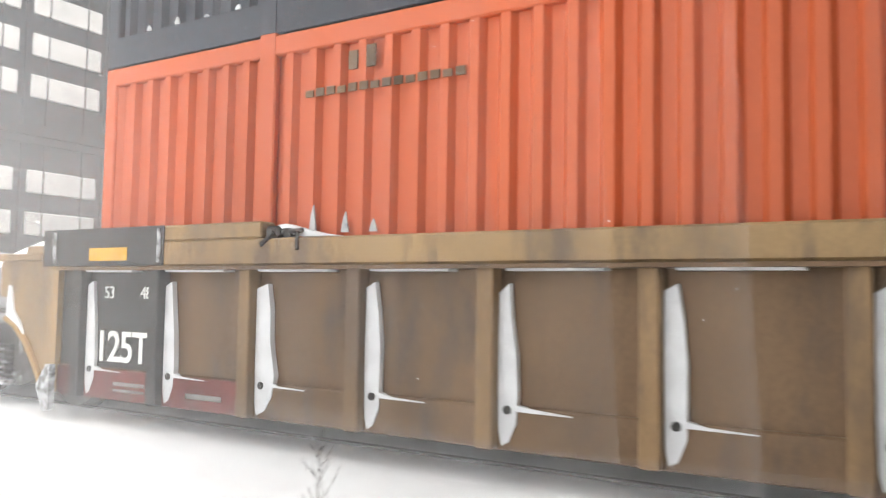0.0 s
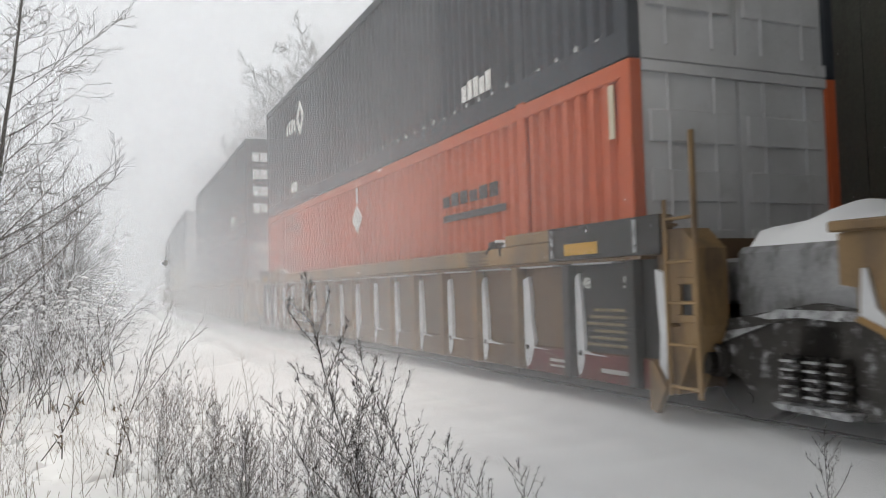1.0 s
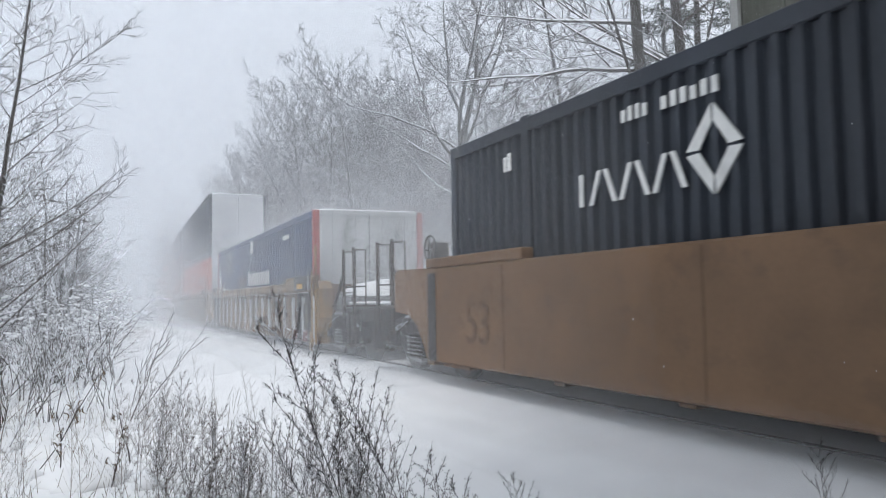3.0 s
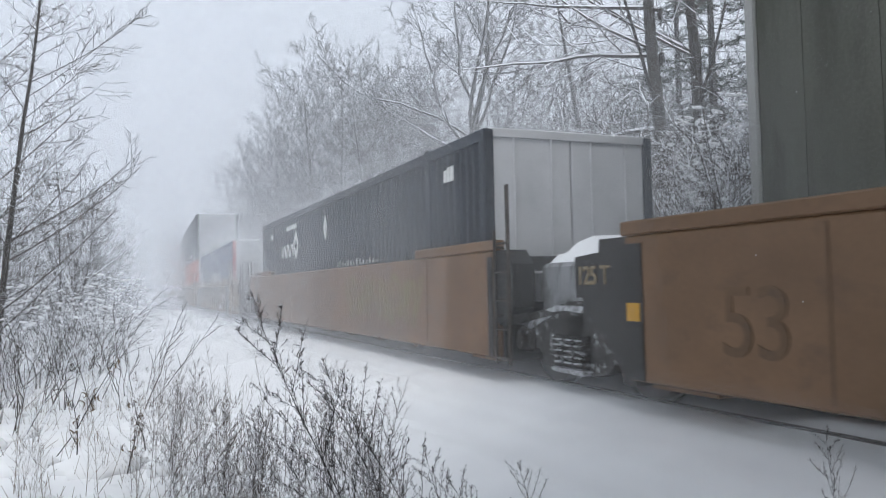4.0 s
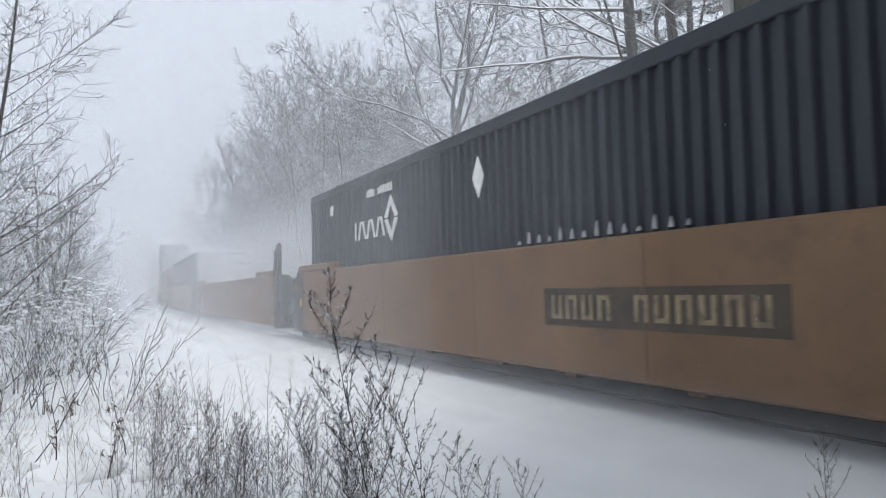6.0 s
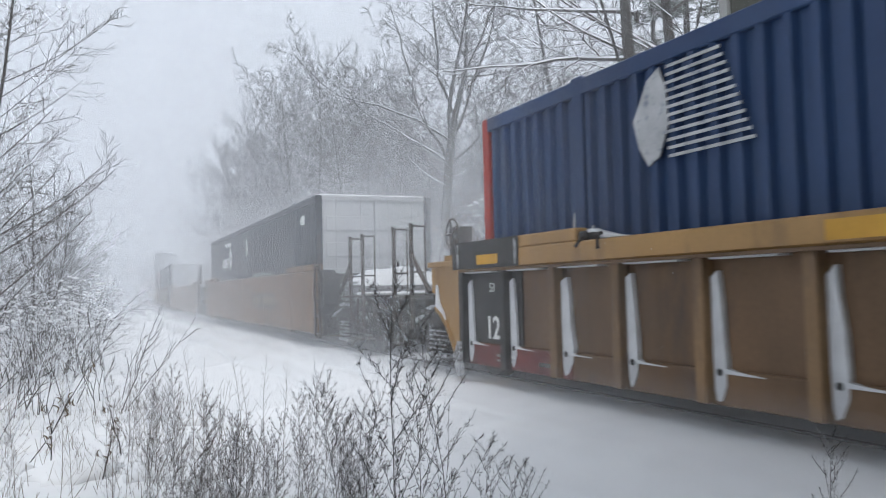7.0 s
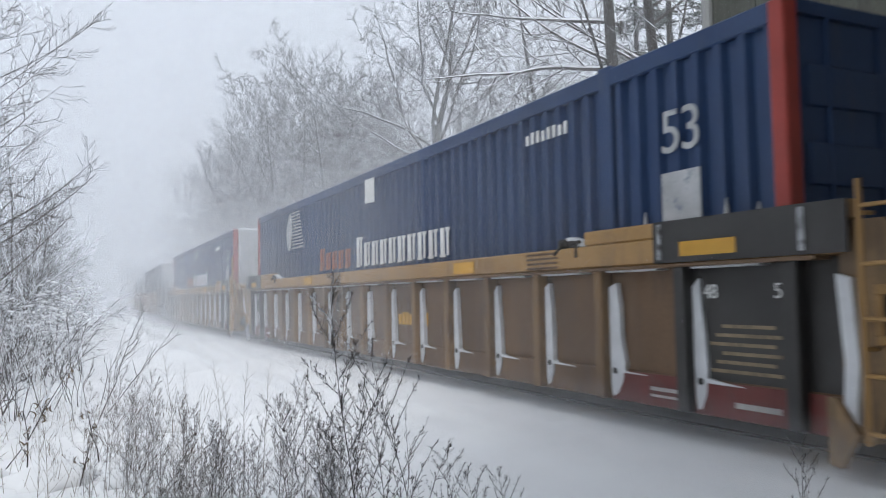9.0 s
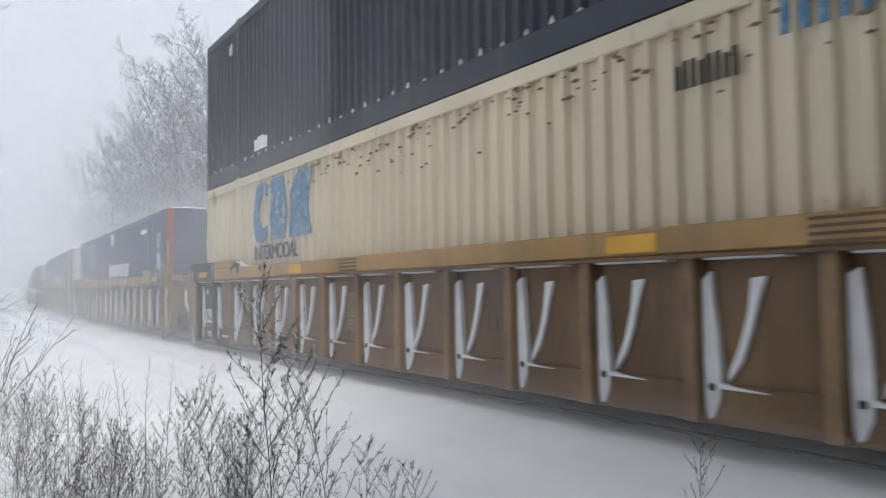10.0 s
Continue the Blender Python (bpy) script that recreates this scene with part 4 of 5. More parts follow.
RIB_LABEL = "amber ribbed well car with snow packed behind ribs"
FLAT_LABEL = "brown smooth-sided well car with raised end sills"
add_unit(61.1, "ribbed", False, False, RIB_LABEL, 11, dark_box("dark slate container low in a well car", False), dark_box("dark slate container stacked on another", False))
add_unit(41.5, "ribbed", False, True, RIB_LABEL, 12, cream_box("dirty cream corrugated container in a well car"), dark_box("dark slate container with frosted grey doors, stacked on cream one", False))
add_unit(17.92, "ribbed", True, False, RIB_LABEL, 13, dark_box("dark slate container with white diamond mark and snowy doors", ends=DARK), dark_box("dark slate container with snow-barred doors, stacked on another", False, DARK))
add_unit(-1.78, "ribbed", False, False, RIB_LABEL, 14, orange_box("bright orange corrugated container with white diamond placard"), dark_box("dark slate container stacked on the orange one", False))
add_unit(-21.4, "ribbed", False, True, RIB_LABEL, 15, blue_box("navy container with frosted grey doors and white lettering bars", True, 1, SILVER))
add_unit(-44.91, "smooth", True, False, FLAT_LABEL, 16, dark_box("dark slate container with diamond mark and frosted doors", patched=True))
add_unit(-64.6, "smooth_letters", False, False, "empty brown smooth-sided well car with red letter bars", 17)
add_unit(-84.28, "smooth_panel", False, True, "brown smooth-sided well car with dark number panel", 18, dark_box("dark slate container with diamond mark and white placard"))
add_unit(-107.97, "ribbed", True, False, RIB_LABEL, 19, blue_box("navy container with red posts and snow-plastered doors", False, 2, SILVER))
add_unit(-127.4, "ribbed", False, False, RIB_LABEL, 21, blue_box("navy container with red posts and navy doors", False, 2, BLUE))
add_unit(-146.91, "ribbed", False, True, RIB_LABEL, 20, cream_box("dirty cream corrugated container with faded blue letter shapes"), dark_box("dark slate container stacked on the cream one", False, plain=True))


# ---- trees, shrubs and weeds ----
def tubes(name, segs, material, sides=4):
    """One mesh of tapered tubes from (a, b, ra, rb) rows."""
    verts, faces = [], []
    ring = [(math.cos(2 * math.pi * (i + 0.5) / sides), math.sin(2 * math.pi * (i + 0.5) / sides)) for i in range(sides)]
    last = None
    for a, b, ra, rb in segs:
        joined = last is not None and (a - last).length < 1e-6
        last = b
        d = (b - a).normalized()
        u = d.orthogonal().normalized() if abs(d.z) > 0.98 else d.cross(Vector((0, 0, 1))).normalized()
        v = d.cross(u)
        k = len(verts) - (sides if joined else 0)
        for p, r in ((b, rb),) if joined else ((a, ra), (b, rb)):
            for c, s in ring:
                q = p + (u * c + v * s) * r
                verts.append((q.x, q.y, q.z))
        for i in range(sides):
            j = (i + 1) % sides
            faces.append((k + i, k + j, k + sides + j, k + sides + i))
    me = bpy.data.meshes.new(name)
    me.from_pydata(verts, [], faces)
    me.materials.append(material)
    return me


TWIG_R = 0.0065
STEP_DROP = 2


def limb(out, rng, p, d, length, r, steps, wander, lift, kids, level, tip=0.25):
    """A wandering limb; kids: per level (count, length share, angle)."""
    nodes = []
    for i in range(steps):
        d = (d + Vector((rng.gauss(0, wander), rng.gauss(0, wander), rng.gauss(0, wander * 0.6) + lift))).normalized()
        q = p + d * (length / steps)
        f0, f1 = 1 - (1 - tip) * i / steps, 1 - (1 - tip) * (i + 1) / steps
        out.append((p, q, r * f0, r * f1))
        nodes.append((p, q, d.copy(), r * f1, (i + 0.5) / steps))
        p = q
    if level < len(kids):
        n, share, ang, start = kids[level]
        for k in range(n):
            t = start + (1 - start) * (k + rng.random()) / n
            a, b, dd, rr, _ = nodes[min(steps - 1, int(t * steps))]
            f = t * steps - int(t * steps)
            side = dd.orthogonal().normalized()
            side.rotate(Matrix.Rotation(rng.uniform(0, 2 * math.pi), 3, dd))
            nd = (dd * math.cos(ang) + side * math.sin(ang)).normalized()
            l2 = length * share * rng.uniform(0.7, 1.2) * (1.15 - 0.6 * t)
            limb(out, rng, a.lerp(b, f), nd, l2, max(TWIG_R, rr * 0.4), max(2, steps - STEP_DROP), wander * 1.3, lift, kids, level + 1, 0.3)


def tree_meshes(seed, height, r, fork, kids, wander=0.09, lift=0.03, bark=None, twig=None, lean=(0, 0), sway=None):
    rng = random.Random(seed)
    all_ = []
    limb(all_, rng, Vector((0, 0, -0.3)), Vector((lean[0], lean[1], 1)).normalized(), height, r, 9, wander * 0.6 if sway is None else sway, 0.05, kids, 0, 0.16)
    thick = [s for s in all_[:9]]
    return tubes("trunk", thick, bark or BARK, 8), tubes("crown", all_[9:], twig or TWIG, 3)


def plant(name, meshes, m, label, category, group, parts=("trunk", "crown")):
    ob = thing(name, label, category, group, m)
    for n, me in zip(parts, meshes):
        link(n, me, ob, kind="stuff" if n in ("stems", "snow_load", "spray", "needles", "thicket") else "")
    return ob


BROAD = ((12, 0.44, 0.95, 0.18), (7, 0.5, 0.8, 0.12), (4, 0.55, 0.8, 0.12))
SLIM = ((14, 0.4, 0.9, 0.15), (6, 0.5, 0.8, 0.12), (4, 0.55, 0.8, 0.12))
TWIG_R = 0.011
FOREST = [tree_meshes(100 + i, 9 + 0.8 * i, 0.09 + 0.01 * i, 0, BROAD if i % 2 else SLIM, 0.2, 0.015, twig=FARBARK) for i in range(5)]
TWIG_R = 0.0055
SLENDER = [tree_meshes(200 + i, 9.0, 0.062, 0, ((30, 0.33, 1.0, 0.1), (10, 0.4, 0.8, 0.15), (6, 0.42, 0.75, 0.15)), 0.1, 0.02, sway=0.025) for i in range(2)]
TWIG_R = 0.0055
YOUNG = [tree_meshes(300 + i, 5.5 + i, 0.05, 0, ((16, 0.4, 0.8, 0.08), (6, 0.5, 0.7, 0.1), (5, 0.5, 0.7, 0.1)), 0.1, 0.0, twig=SHRUBM if i else TWIG) for i in range(3)]


def shrub_mesh(seed, height, stems, r, material, droop=-0.03, kids=((7, 0.45, 0.7, 0.2), (5, 0.45, 0.7, 0.2))):
    rng = random.Random(seed)
    segs = []
    for i in range(stems):
        a = rng.uniform(0, 2 * math.pi)
        s = rng.uniform(0.15, 0.75)
        limb(segs, rng, Vector((0.25 * math.cos(a), 0.25 * math.sin(a), -0.1)), Vector((s * math.cos(a), s * math.sin(a), 1)).normalized(),
             height * rng.uniform(0.7, 1.15), r * rng.uniform(0.7, 1.2), 6, 0.12, droop, kids, 0, 0.3)
    return tubes("stems", segs, material, 3)


SHRUBS = [shrub_mesh(400 + i, 2.8 + 0.4 * i, 8, 0.03, SHRUBM, -0.06) for i in range(3)]
BRUSH = [shrub_mesh(420 + i, 1.5, 14, 0.009, SHRUBM, 0.0, ((5, 0.4, 0.5, 0.3),)) for i in range(2)]


def snow_pads(seed, n, spread, height):
    """Small cushions of snow held in a shrub."""
    rng = random.Random(seed)
    bm = bmesh.new()
    for _ in range(n):
        a, q = rng.uniform(0, 2 * math.pi), spread * math.sqrt(rng.random())
        z = height * rng.uniform(0.25, 0.95)
        s = rng.uniform(0.03, 0.075)
        bmesh.ops.create_icosphere(bm, subdivisions=1, radius=s, matrix=pose(q * math.cos(a), q * math.sin(a), z, 0, rng.uniform(-20, 20), rng.uniform(0, 360)) @ Matrix.Diagonal((2.2, 0.75, 0.6, 1)))
    return mesh_of("snow_load", bm, SNOW)


PADS = [snow_pads(i, 60, 1.5, 3.0) for i in range(3)]


def put(x, y, turn=0, scale=1.0, sink=0.05):
    return pose(x, y, ground_z(x, y) - sink, 0, 0, turn) @ Matrix.Scale(scale, 4)


def bearing(yaw, dist):
    return dist * math.sin(radians(-yaw)), dist * math.cos(radians(yaw))


def build_woods():
    global STEP_DROP, TWIG_R
    rng = random.Random(77)
    FAR = "bare forest tree with snow along its branches"
    # far side: bank of bare woods
    first = [plant("forest_tree", me, put(20, 300), FAR, "tree", "trees of the wood") for me in FOREST]
    spots = []
    for k in range(40):
        s = 38 + 70 * (k / 40) ** 1.2
        spots.append((s, 6.5 + rng.random() ** 1.5 * 15))
    for k in range(20):
        spots.append((rng.uniform(22, 42), rng.uniform(15, 32)))
    for k in range(24):
        spots.append((50 + 1.9 * k, 5.4 + (k * 5 % 8)))
    for k in range(28):
        s = 22 + 70 * (k / 28) ** 1.15
        spots.append((s, -6.9 - rng.random() ** 1.5 * 13))
    for i, (s, o) in enumerate(spots):
        p = line(s, o)
        m = put(p.x, p.y, rng.uniform(0, 360), rng.uniform(0.65, 1.0) * (0.72 if o < 0 else 1.5 if 60 <= i < 84 else 1.0))
        if i < len(first):
            first[i].matrix_world = m
        else:
            copy_thing(first[i % len(first)], m).scale = m.to_scale()
    STEP_DROP, TWIG_R = 1, 0.008
    # near bank: a tree that forks low into rising limbs, domed trees further on, two tall trunks with a long snowy limb
    TWIG_R = 0.012
    r3 = random.Random(31)
    bole, crown = [], []
    limb(bole, r3, Vector((0, 0, -0.3)), Vector((0.05, 0, 1)).normalized(), 7.2, 0.25, 7, 0.035, 0.05, (), 0, 0.7)
    top = bole[-1][1]
    TWIGS = ((11, 0.42, 0.8, 0.12), (9, 0.44, 0.8, 0.15), (7, 0.45, 0.8, 0.12))
    for (dx, dz, length, r), at in zip(((0.12, 1, 11, 0.15), (-0.36, 1, 10, 0.11), (0.5, 0.95, 8, 0.085), (-0.95, 0.7, 6.5, 0.065), (0.95, 0.5, 6, 0.06), (-0.8, 0.4, 4.5, 0.045), (0.3, 1, 8, 0.08), (-0.75, 1, 9, 0.085), (-1.1, 0.75, 8, 0.07), (-0.5, 1, 9.5, 0.08)),
                                       (6, 5, 5, 4, 4, 3, 6, 4, 5, 6)):
        side = Vector((math.cos(radians(25)) * dx, -math.sin(radians(25)) * dx, 0)) + Vector((0, r3.uniform(-0.4, 0.4), dz))
        limb(crown, r3, bole[at][1], side.normalized(), length, r, 9, 0.17, 0.03, TWIGS, 0, 0.15)
    plant("spreading_tree", (tubes("trunk", bole, BARK, 8), tubes("crown", crown, FARBARK, 3)), put(*bearing(-25.0, 34)), "large spreading bare tree lined with snow on the bank", "tree", "trees of the bank")
    TWIG_R = 0.016
    dome = [tree_meshes(60 + k, 10.0, 0.14, 0, ((17, 0.48, 0.85, 0.22), (9, 0.45, 0.9, 0.15), (7, 0.45, 0.9, 0.12)), 0.2, 0.0, twig=FARBARK, sway=0.05) for k in range(3)]
    for k, (yaw, d, el) in enumerate(((-21.8, 42, 14.5), (-19.6, 44, 16.2), (-18.0, 40, 15.8), (-16.3, 43, 16.4), (-14.8, 45, 15.4), (-13.4, 48, 13.8), (-12.2, 50, 12.9), (-11.0, 54, 11.6),
                                      (-10.2, 58, 9.8), (-17.2, 52, 14.5), (-20.6, 52, 14.0), (-15.4, 56, 13.0), (-23.4, 48, 14), (-28.5, 44, 16))):
        d *= 1.14
        x, y = bearing(yaw, d)
        tall = EYE_Z + d * math.tan(radians(el)) - ground_z(x, y)
        plant("domed_tree", dome[k % 3], put(x, y, k * 77, tall / 10.6), "bare round-headed tree greyed by falling snow", "tree", "trees of the bank")
    for yaw, d, seed, h in ((-39.4, 23, 32, 19), (-41.9, 24.5, 33, 17), (-34.2, 40, 35, 14)):
        me = tree_meshes(seed, h, 0.22, 0, ((16, 0.32, 1.0, 0.22), (8, 0.5, 0.85, 0.12), (6, 0.5, 0.8, 0.12)), 0.16, 0.0, sway=0.02)
        plant("tall_tree", me, put(*bearing(yaw, d), seed * 50), "tall bare tree with dark trunk and snowy limbs", "tree", "trees of the bank")
    # long limbs reaching over the bank
    x, y = bearing(-39.4, 23.0)
    L = Vector((-math.cos(radians(39.3)), math.sin(radians(39.3)), 0))
    for z, length, up, seed in ((7.7, 6.0, 0.0, 1), (9.0, 5.0, 0.06, 2), (5.6, 4.6, -0.02, 3)):
        r2 = random.Random(seed)
        segs = []
        limb(segs, r2, Vector((0, 0, z)), (L + Vector((0, 0, 0.16))).normalized(), length, 0.09, 10, 0.13, up - 0.03, ((9, 0.3, 0.8, 0.15), (5, 0.45, 0.7, 0.2), (3, 0.5, 0.6, 0.2)), 0, 0.2)
        ob = plant("reaching_limb", (tubes("limb", segs, TWIG, 5),), pose(x, y, 0), "long crooked limb with a line of snow", "branch", "", ("limb",))
        link("limb_foot", tubes("limb_foot", [(Vector((0, 0, z - 0.3)), Vector((0, 0, z + 0.05)), 0.05, 0.09)], BARK, 6), ob)
    STEP_DROP, TWIG_R = 2, 0.0055
    # shrubs bowed over under thick snow, on the bank by the pier
    TWIG_R = 0.014
    bowed = [shrub_mesh(460 + k, 3.6, 9, 0.032, SHRUBM, -0.13, ((9, 0.42, 0.75, 0.25), (5, 0.45, 0.7, 0.2))) for k in range(3)]
    for k, (yaw, d, size) in enumerate(((-33.5, 19, 0.9), (-35.2, 18, 1.1), (-36.8, 17, 1.15), (-38.4, 18.5, 1.2), (-40.2, 17, 1.1), (-42.0, 18, 1.15), (-43.8, 16.5, 1.0), (-31.0, 21, 0.85), (-37.5, 21, 1.3), (-28.0, 23, 0.8))):
        plant("bowed_shrub", (bowed[k % 3],), put(*bearing(yaw, d), k * 100, size), "shrub bowed over under thick snow", "shrub", "shrubs of the bank", ("thicket",))
    TWIG_R = 0.0055
    # thin dark saplings beside the pier
    sap = [shrub_mesh(440 + i, 4.6, 5, 0.016, BARK, 0.03, ((6, 0.3, 0.45, 0.3), (3, 0.5, 0.5, 0.3))) for i in range(2)]
    for i in range(7):
        plant("sapling_clump", (sap[i % 2],), put(*bearing(rng.uniform(-45, -40), rng.uniform(15, 18)), rng.uniform(0, 360), rng.uniform(0.75, 1.1)), "clump of thin dark saplings on the snowy bank", "sapling", "saplings of the bank", ("thicket",))
    wand = [shrub_mesh(450 + i, 1.5, 7, 0.009, TWIG, 0.05, ((5, 0.35, 0.4, 0.35), (2, 0.5, 0.4, 0.3))) for i in range(2)]
    for k, (yaw, d, size) in enumerate(((-1.0, 11.5, 1.05), (0.5, 12.5, 0.95), (-2.2, 13.5, 0.9), (4.0, 12.0, 0.85))):
        plant("sapling_clump", (wand[k % 2],), put(*bearing(yaw, d), k * 70, size), "fan of thin bare saplings standing in snow", "sapling", "saplings of the trackside", ("thicket",))
    # conifers behind the trunks
    for yaw, d, s in ((-42.8, 30, 3), (-40.5, 36, 4)):
        rng2 = random.Random(s)
        segs, need = [(Vector((0, 0, -0.3)), Vector((0, 0, 15)), 0.2, 0.03)], []
        for k in range(90):
            z = rng2.uniform(3.0, 14.7)
            a = rng2.uniform(0, 2 * math.pi)
            l = (15.2 - z) * 0.28 + 0.4
            e = Vector((math.cos(a) * l, math.sin(a) * l, z - 0.12 * l))
            segs.append((Vector((0, 0, z)), e, 0.014, 0.005))
            for q in range(60):
                t = rng2.uniform(0.3, 1.0)
                b = Vector((0, 0, z)).lerp(e, t)
                need.append((b, b + Vector((rng2.gauss(0, 0.22), rng2.gauss(0, 0.22), rng2.gauss(-0.02, 0.1))), 0.02, 0.006))
        plant("conifer", (tubes("trunk", segs, BARK, 5), tubes("needles", need, NEEDLE, 3)), put(*bearing(yaw, d)), "dark pine with snow on its boughs", "tree", "trees of the bank", ("trunk", "needles"))
    # left: a slender tree by the path and young ones round it
    plant("slender_tree", SLENDER[0], put(*bearing(6.3, 15.5), 20) @ pose(0, 0, 0, 0, 4.5, 0), "slender bare tree with fine snowy twigs", "tree", "trees of the trackside")
    plant("slender_tree", SLENDER[1], put(*bearing(9.5, 14), 130), "slender bare tree with fine snowy twigs", "tree", "trees of the trackside")
    for i in range(44):
        s = 15 + 42 * rng.random() ** 1.3
        p = line(s, -6.7 - abs(rng.gauss(0, 3.2)) - (1.2 if s < 24 else 0))
        plant("young_tree", YOUNG[i % 3], put(p.x, p.y, rng.uniform(0, 360), rng.uniform(0.55, 1.0)), "young bare tree heavy with snow", "tree", "young trees of the trackside")
    for i in range(30):
        s = rng.uniform(13, 34)
        p = line(s, rng.uniform(5.6, 11.5))
        plant("snowy_shrub", (SHRUBS[i % 3], PADS[i % 3]), put(p.x, p.y, rng.uniform(0, 360), rng.uniform(0.7, 1.25)), "leafless shrub bowed under snow", "shrub", "shrubs of the bank", ("thicket", "snow_load"))
    for i in range(34):
        s = rng.uniform(12, 42)
        p = line(s, -5.6 - abs(rng.gauss(0, 2.4)) - (1.2 if s < 16 else 0))
        plant("snowy_shrub", (SHRUBS[i % 3], PADS[i % 3]), put(p.x, p.y, rng.uniform(0, 360), rng.uniform(0.45, 0.8)), "leafless shrub bowed under snow", "shrub", "shrubs of the trackside", ("thicket", "snow_load"))
    for i in range(12):
        s = rng.uniform(9, 17)
        p = line(s, -6.0 - abs(rng.gauss(0, 2.0)))
        plant("brush", (BRUSH[i % 2],), put(p.x, p.y, rng.uniform(0, 360), rng.uniform(0.6, 1.1)), "thin leafless brush standing in snow", "shrub", "brush of the trackside", ("thicket",))


build_woods()


def build_undergrowth():
    """The grey mass of whips and small stems that fills the woods on both sides."""
    for side, count, s0, s1, o0, o1, seed in ((1, 5600, 24, 112, 8.0, 30.0, 61), (1, 3600, 52, 96, 4.2, 15.0, 63), (-1, 1700, 20, 90, 8.2, 22.0, 62)):
        rng = random.Random(seed)
        segs = []
        for _ in range(count):
            s = s0 + (s1 - s0) * rng.random() ** 1.6
            o = side * (o0 + (o1 - o0) * rng.random())
            p = line(s, o)
            hill = 0.75 + 0.35 * noise.noise(Vector((p.x * 0.11, p.y * 0.11, 5)))
            h = (rng.uniform(3.0, 10.5) * (1.35 if seed == 63 else 1) if side > 0 else rng.uniform(1.5, 6.0)) * hill
            b = Vector((p.x, p.y, ground_z(p.x, p.y) - 0.1))
            d = Vector((rng.gauss(0, 0.12), rng.gauss(0, 0.12), 1)).normalized()
            r = rng.uniform(0.009, 0.022)
            for k in range(4):
                d = (d + Vector((rng.gauss(0, 0.16), rng.gauss(0, 0.16), 0))).normalized()
                e = b + d * h / 4
                segs.append((b, e, r * (1 - 0.22 * k), r * (0.78 - 0.22 * k)))
                b = e
            for k in range(5):
                q = segs[-1 - rng.randrange(2)]
                a = q[0].lerp(q[1], rng.random())
                segs.append((a, a + Vector((rng.gauss(0, 0.5), rng.gauss(0, 0.5), rng.uniform(0.1, 0.9))) * h * 0.15, 0.008, 0.005))
        tagged(new("woods_undergrowth", tubes("woods_undergrowth", segs, FARBARK if side > 0 else SHRUBM, 3)), "dense grey undergrowth of snowy stems", "undergrowth", "undergrowth of the woods", "stuff")


build_undergrowth()


def weed_mesh(seed, height, branches, r=0.0035, buds=True, spread=0.5, nb=3, bark=None):
    """An upright stem with ascending side shoots, each feathered with short sprigs of seed heads."""
    rng = random.Random(seed)
    stem, side = [], []
    p, d = Vector((0, 0, -0.05)), Vector((rng.gauss(0, 0.05), rng.gauss(0, 0.05), 1)).normalized()
    n = 12
    pts = []
    for i in range(n):
        d = (d + Vector((rng.gauss(0, 0.04), rng.gauss(0, 0.04), 0.02))).normalized()
        q = p + d * height / n
        stem.append((p, q, r * (1 - 0.066 * i), r * (1 - 0.066 * (i + 1))))
        pts.append((p, q))
        p = q

    def heads(a, b, count, fat):
        for _ in range(count):
            c = a.lerp(b, rng.random())
            e = (b - a).normalized() * 0.6 + Vector((rng.gauss(0, 0.6), rng.gauss(0, 0.6), rng.uniform(0.0, 0.7)))
            side.append((c, c + e.normalized() * rng.uniform(0.006, 0.013), fat * 0.5, fat))

    for k in range(branches):
        t = 0.16 + 0.83 * k / branches
        a, b = pts[min(n - 1, int(t * n))]
        base = a.lerp(b, t * n - int(t * n))
        ang = k * 2.4 + rng.gauss(0, 0.4)
        l = height * spread * (1.08 - t) ** 0.8 * rng.uniform(0.5, 1.1) + 0.04
        steep = rng.uniform(0.8, 1.25)
        dd = Vector((math.cos(ang) * 0.75, math.sin(ang) * 0.75, steep)).normalized()
        q = base
        for j in range(5):
            dd = (dd + Vector((rng.gauss(0, 0.07), rng.gauss(0, 0.07), 0.03))).normalized()
            q2 = q + dd * l / 5
            side.append((q, q2, r * (0.46 - 0.05 * j), r * (0.41 - 0.05 * j)))
            if buds:
                for m in range(nb):
                    c = q.lerp(q2, rng.random())
                    e = (dd * 0.9 + Vector((rng.gauss(0, 0.6), rng.gauss(0, 0.6), rng.gauss(0.15, 0.35)))).normalized() * rng.uniform(0.015, 0.05) * (1.1 - 0.12 * j)
                    side.append((c, c + e, r * 0.2, r * 0.16))
                    heads(c, c + e, 2, r * 0.5)
            q = q2
    if buds:
        for a, b in pts[8:]:
            heads(a, b, 8, r * 0.5)
    bark = bark or (STALK if buds else GRASS)
    return tubes("stem", stem, bark, 5), tubes("spray", side, bark, 3)


WEEDS = [weed_mesh(500 + i, 1.3, 24, 0.0028, True, 0.4, 5) for i in range(4)]
FINE = [weed_mesh(520 + i, 1.05, 20, 0.0024, True, 0.38, 4, WEEDM) for i in range(4)]
REEDS = [weed_mesh(540 + i, 1.15, 30, 0.0026, False, 0.16) for i in range(2)]
SWAY = []  # (plant, x, y, z, share)


def weed(name, meshes, yaw, dist, scale, label, group, share=0.0, turn=0.0):
    x, y = bearing(yaw, dist)
    z = ground_z(x, y)
    ob = plant(name, meshes, pose(x, y, z, 0, 0, yaw + turn) @ Matrix.Scale(scale, 4), label, "weed", group, ("stem", "spray"))
    if share:
        SWAY.append((ob, x, y, z, share, yaw))
    return ob


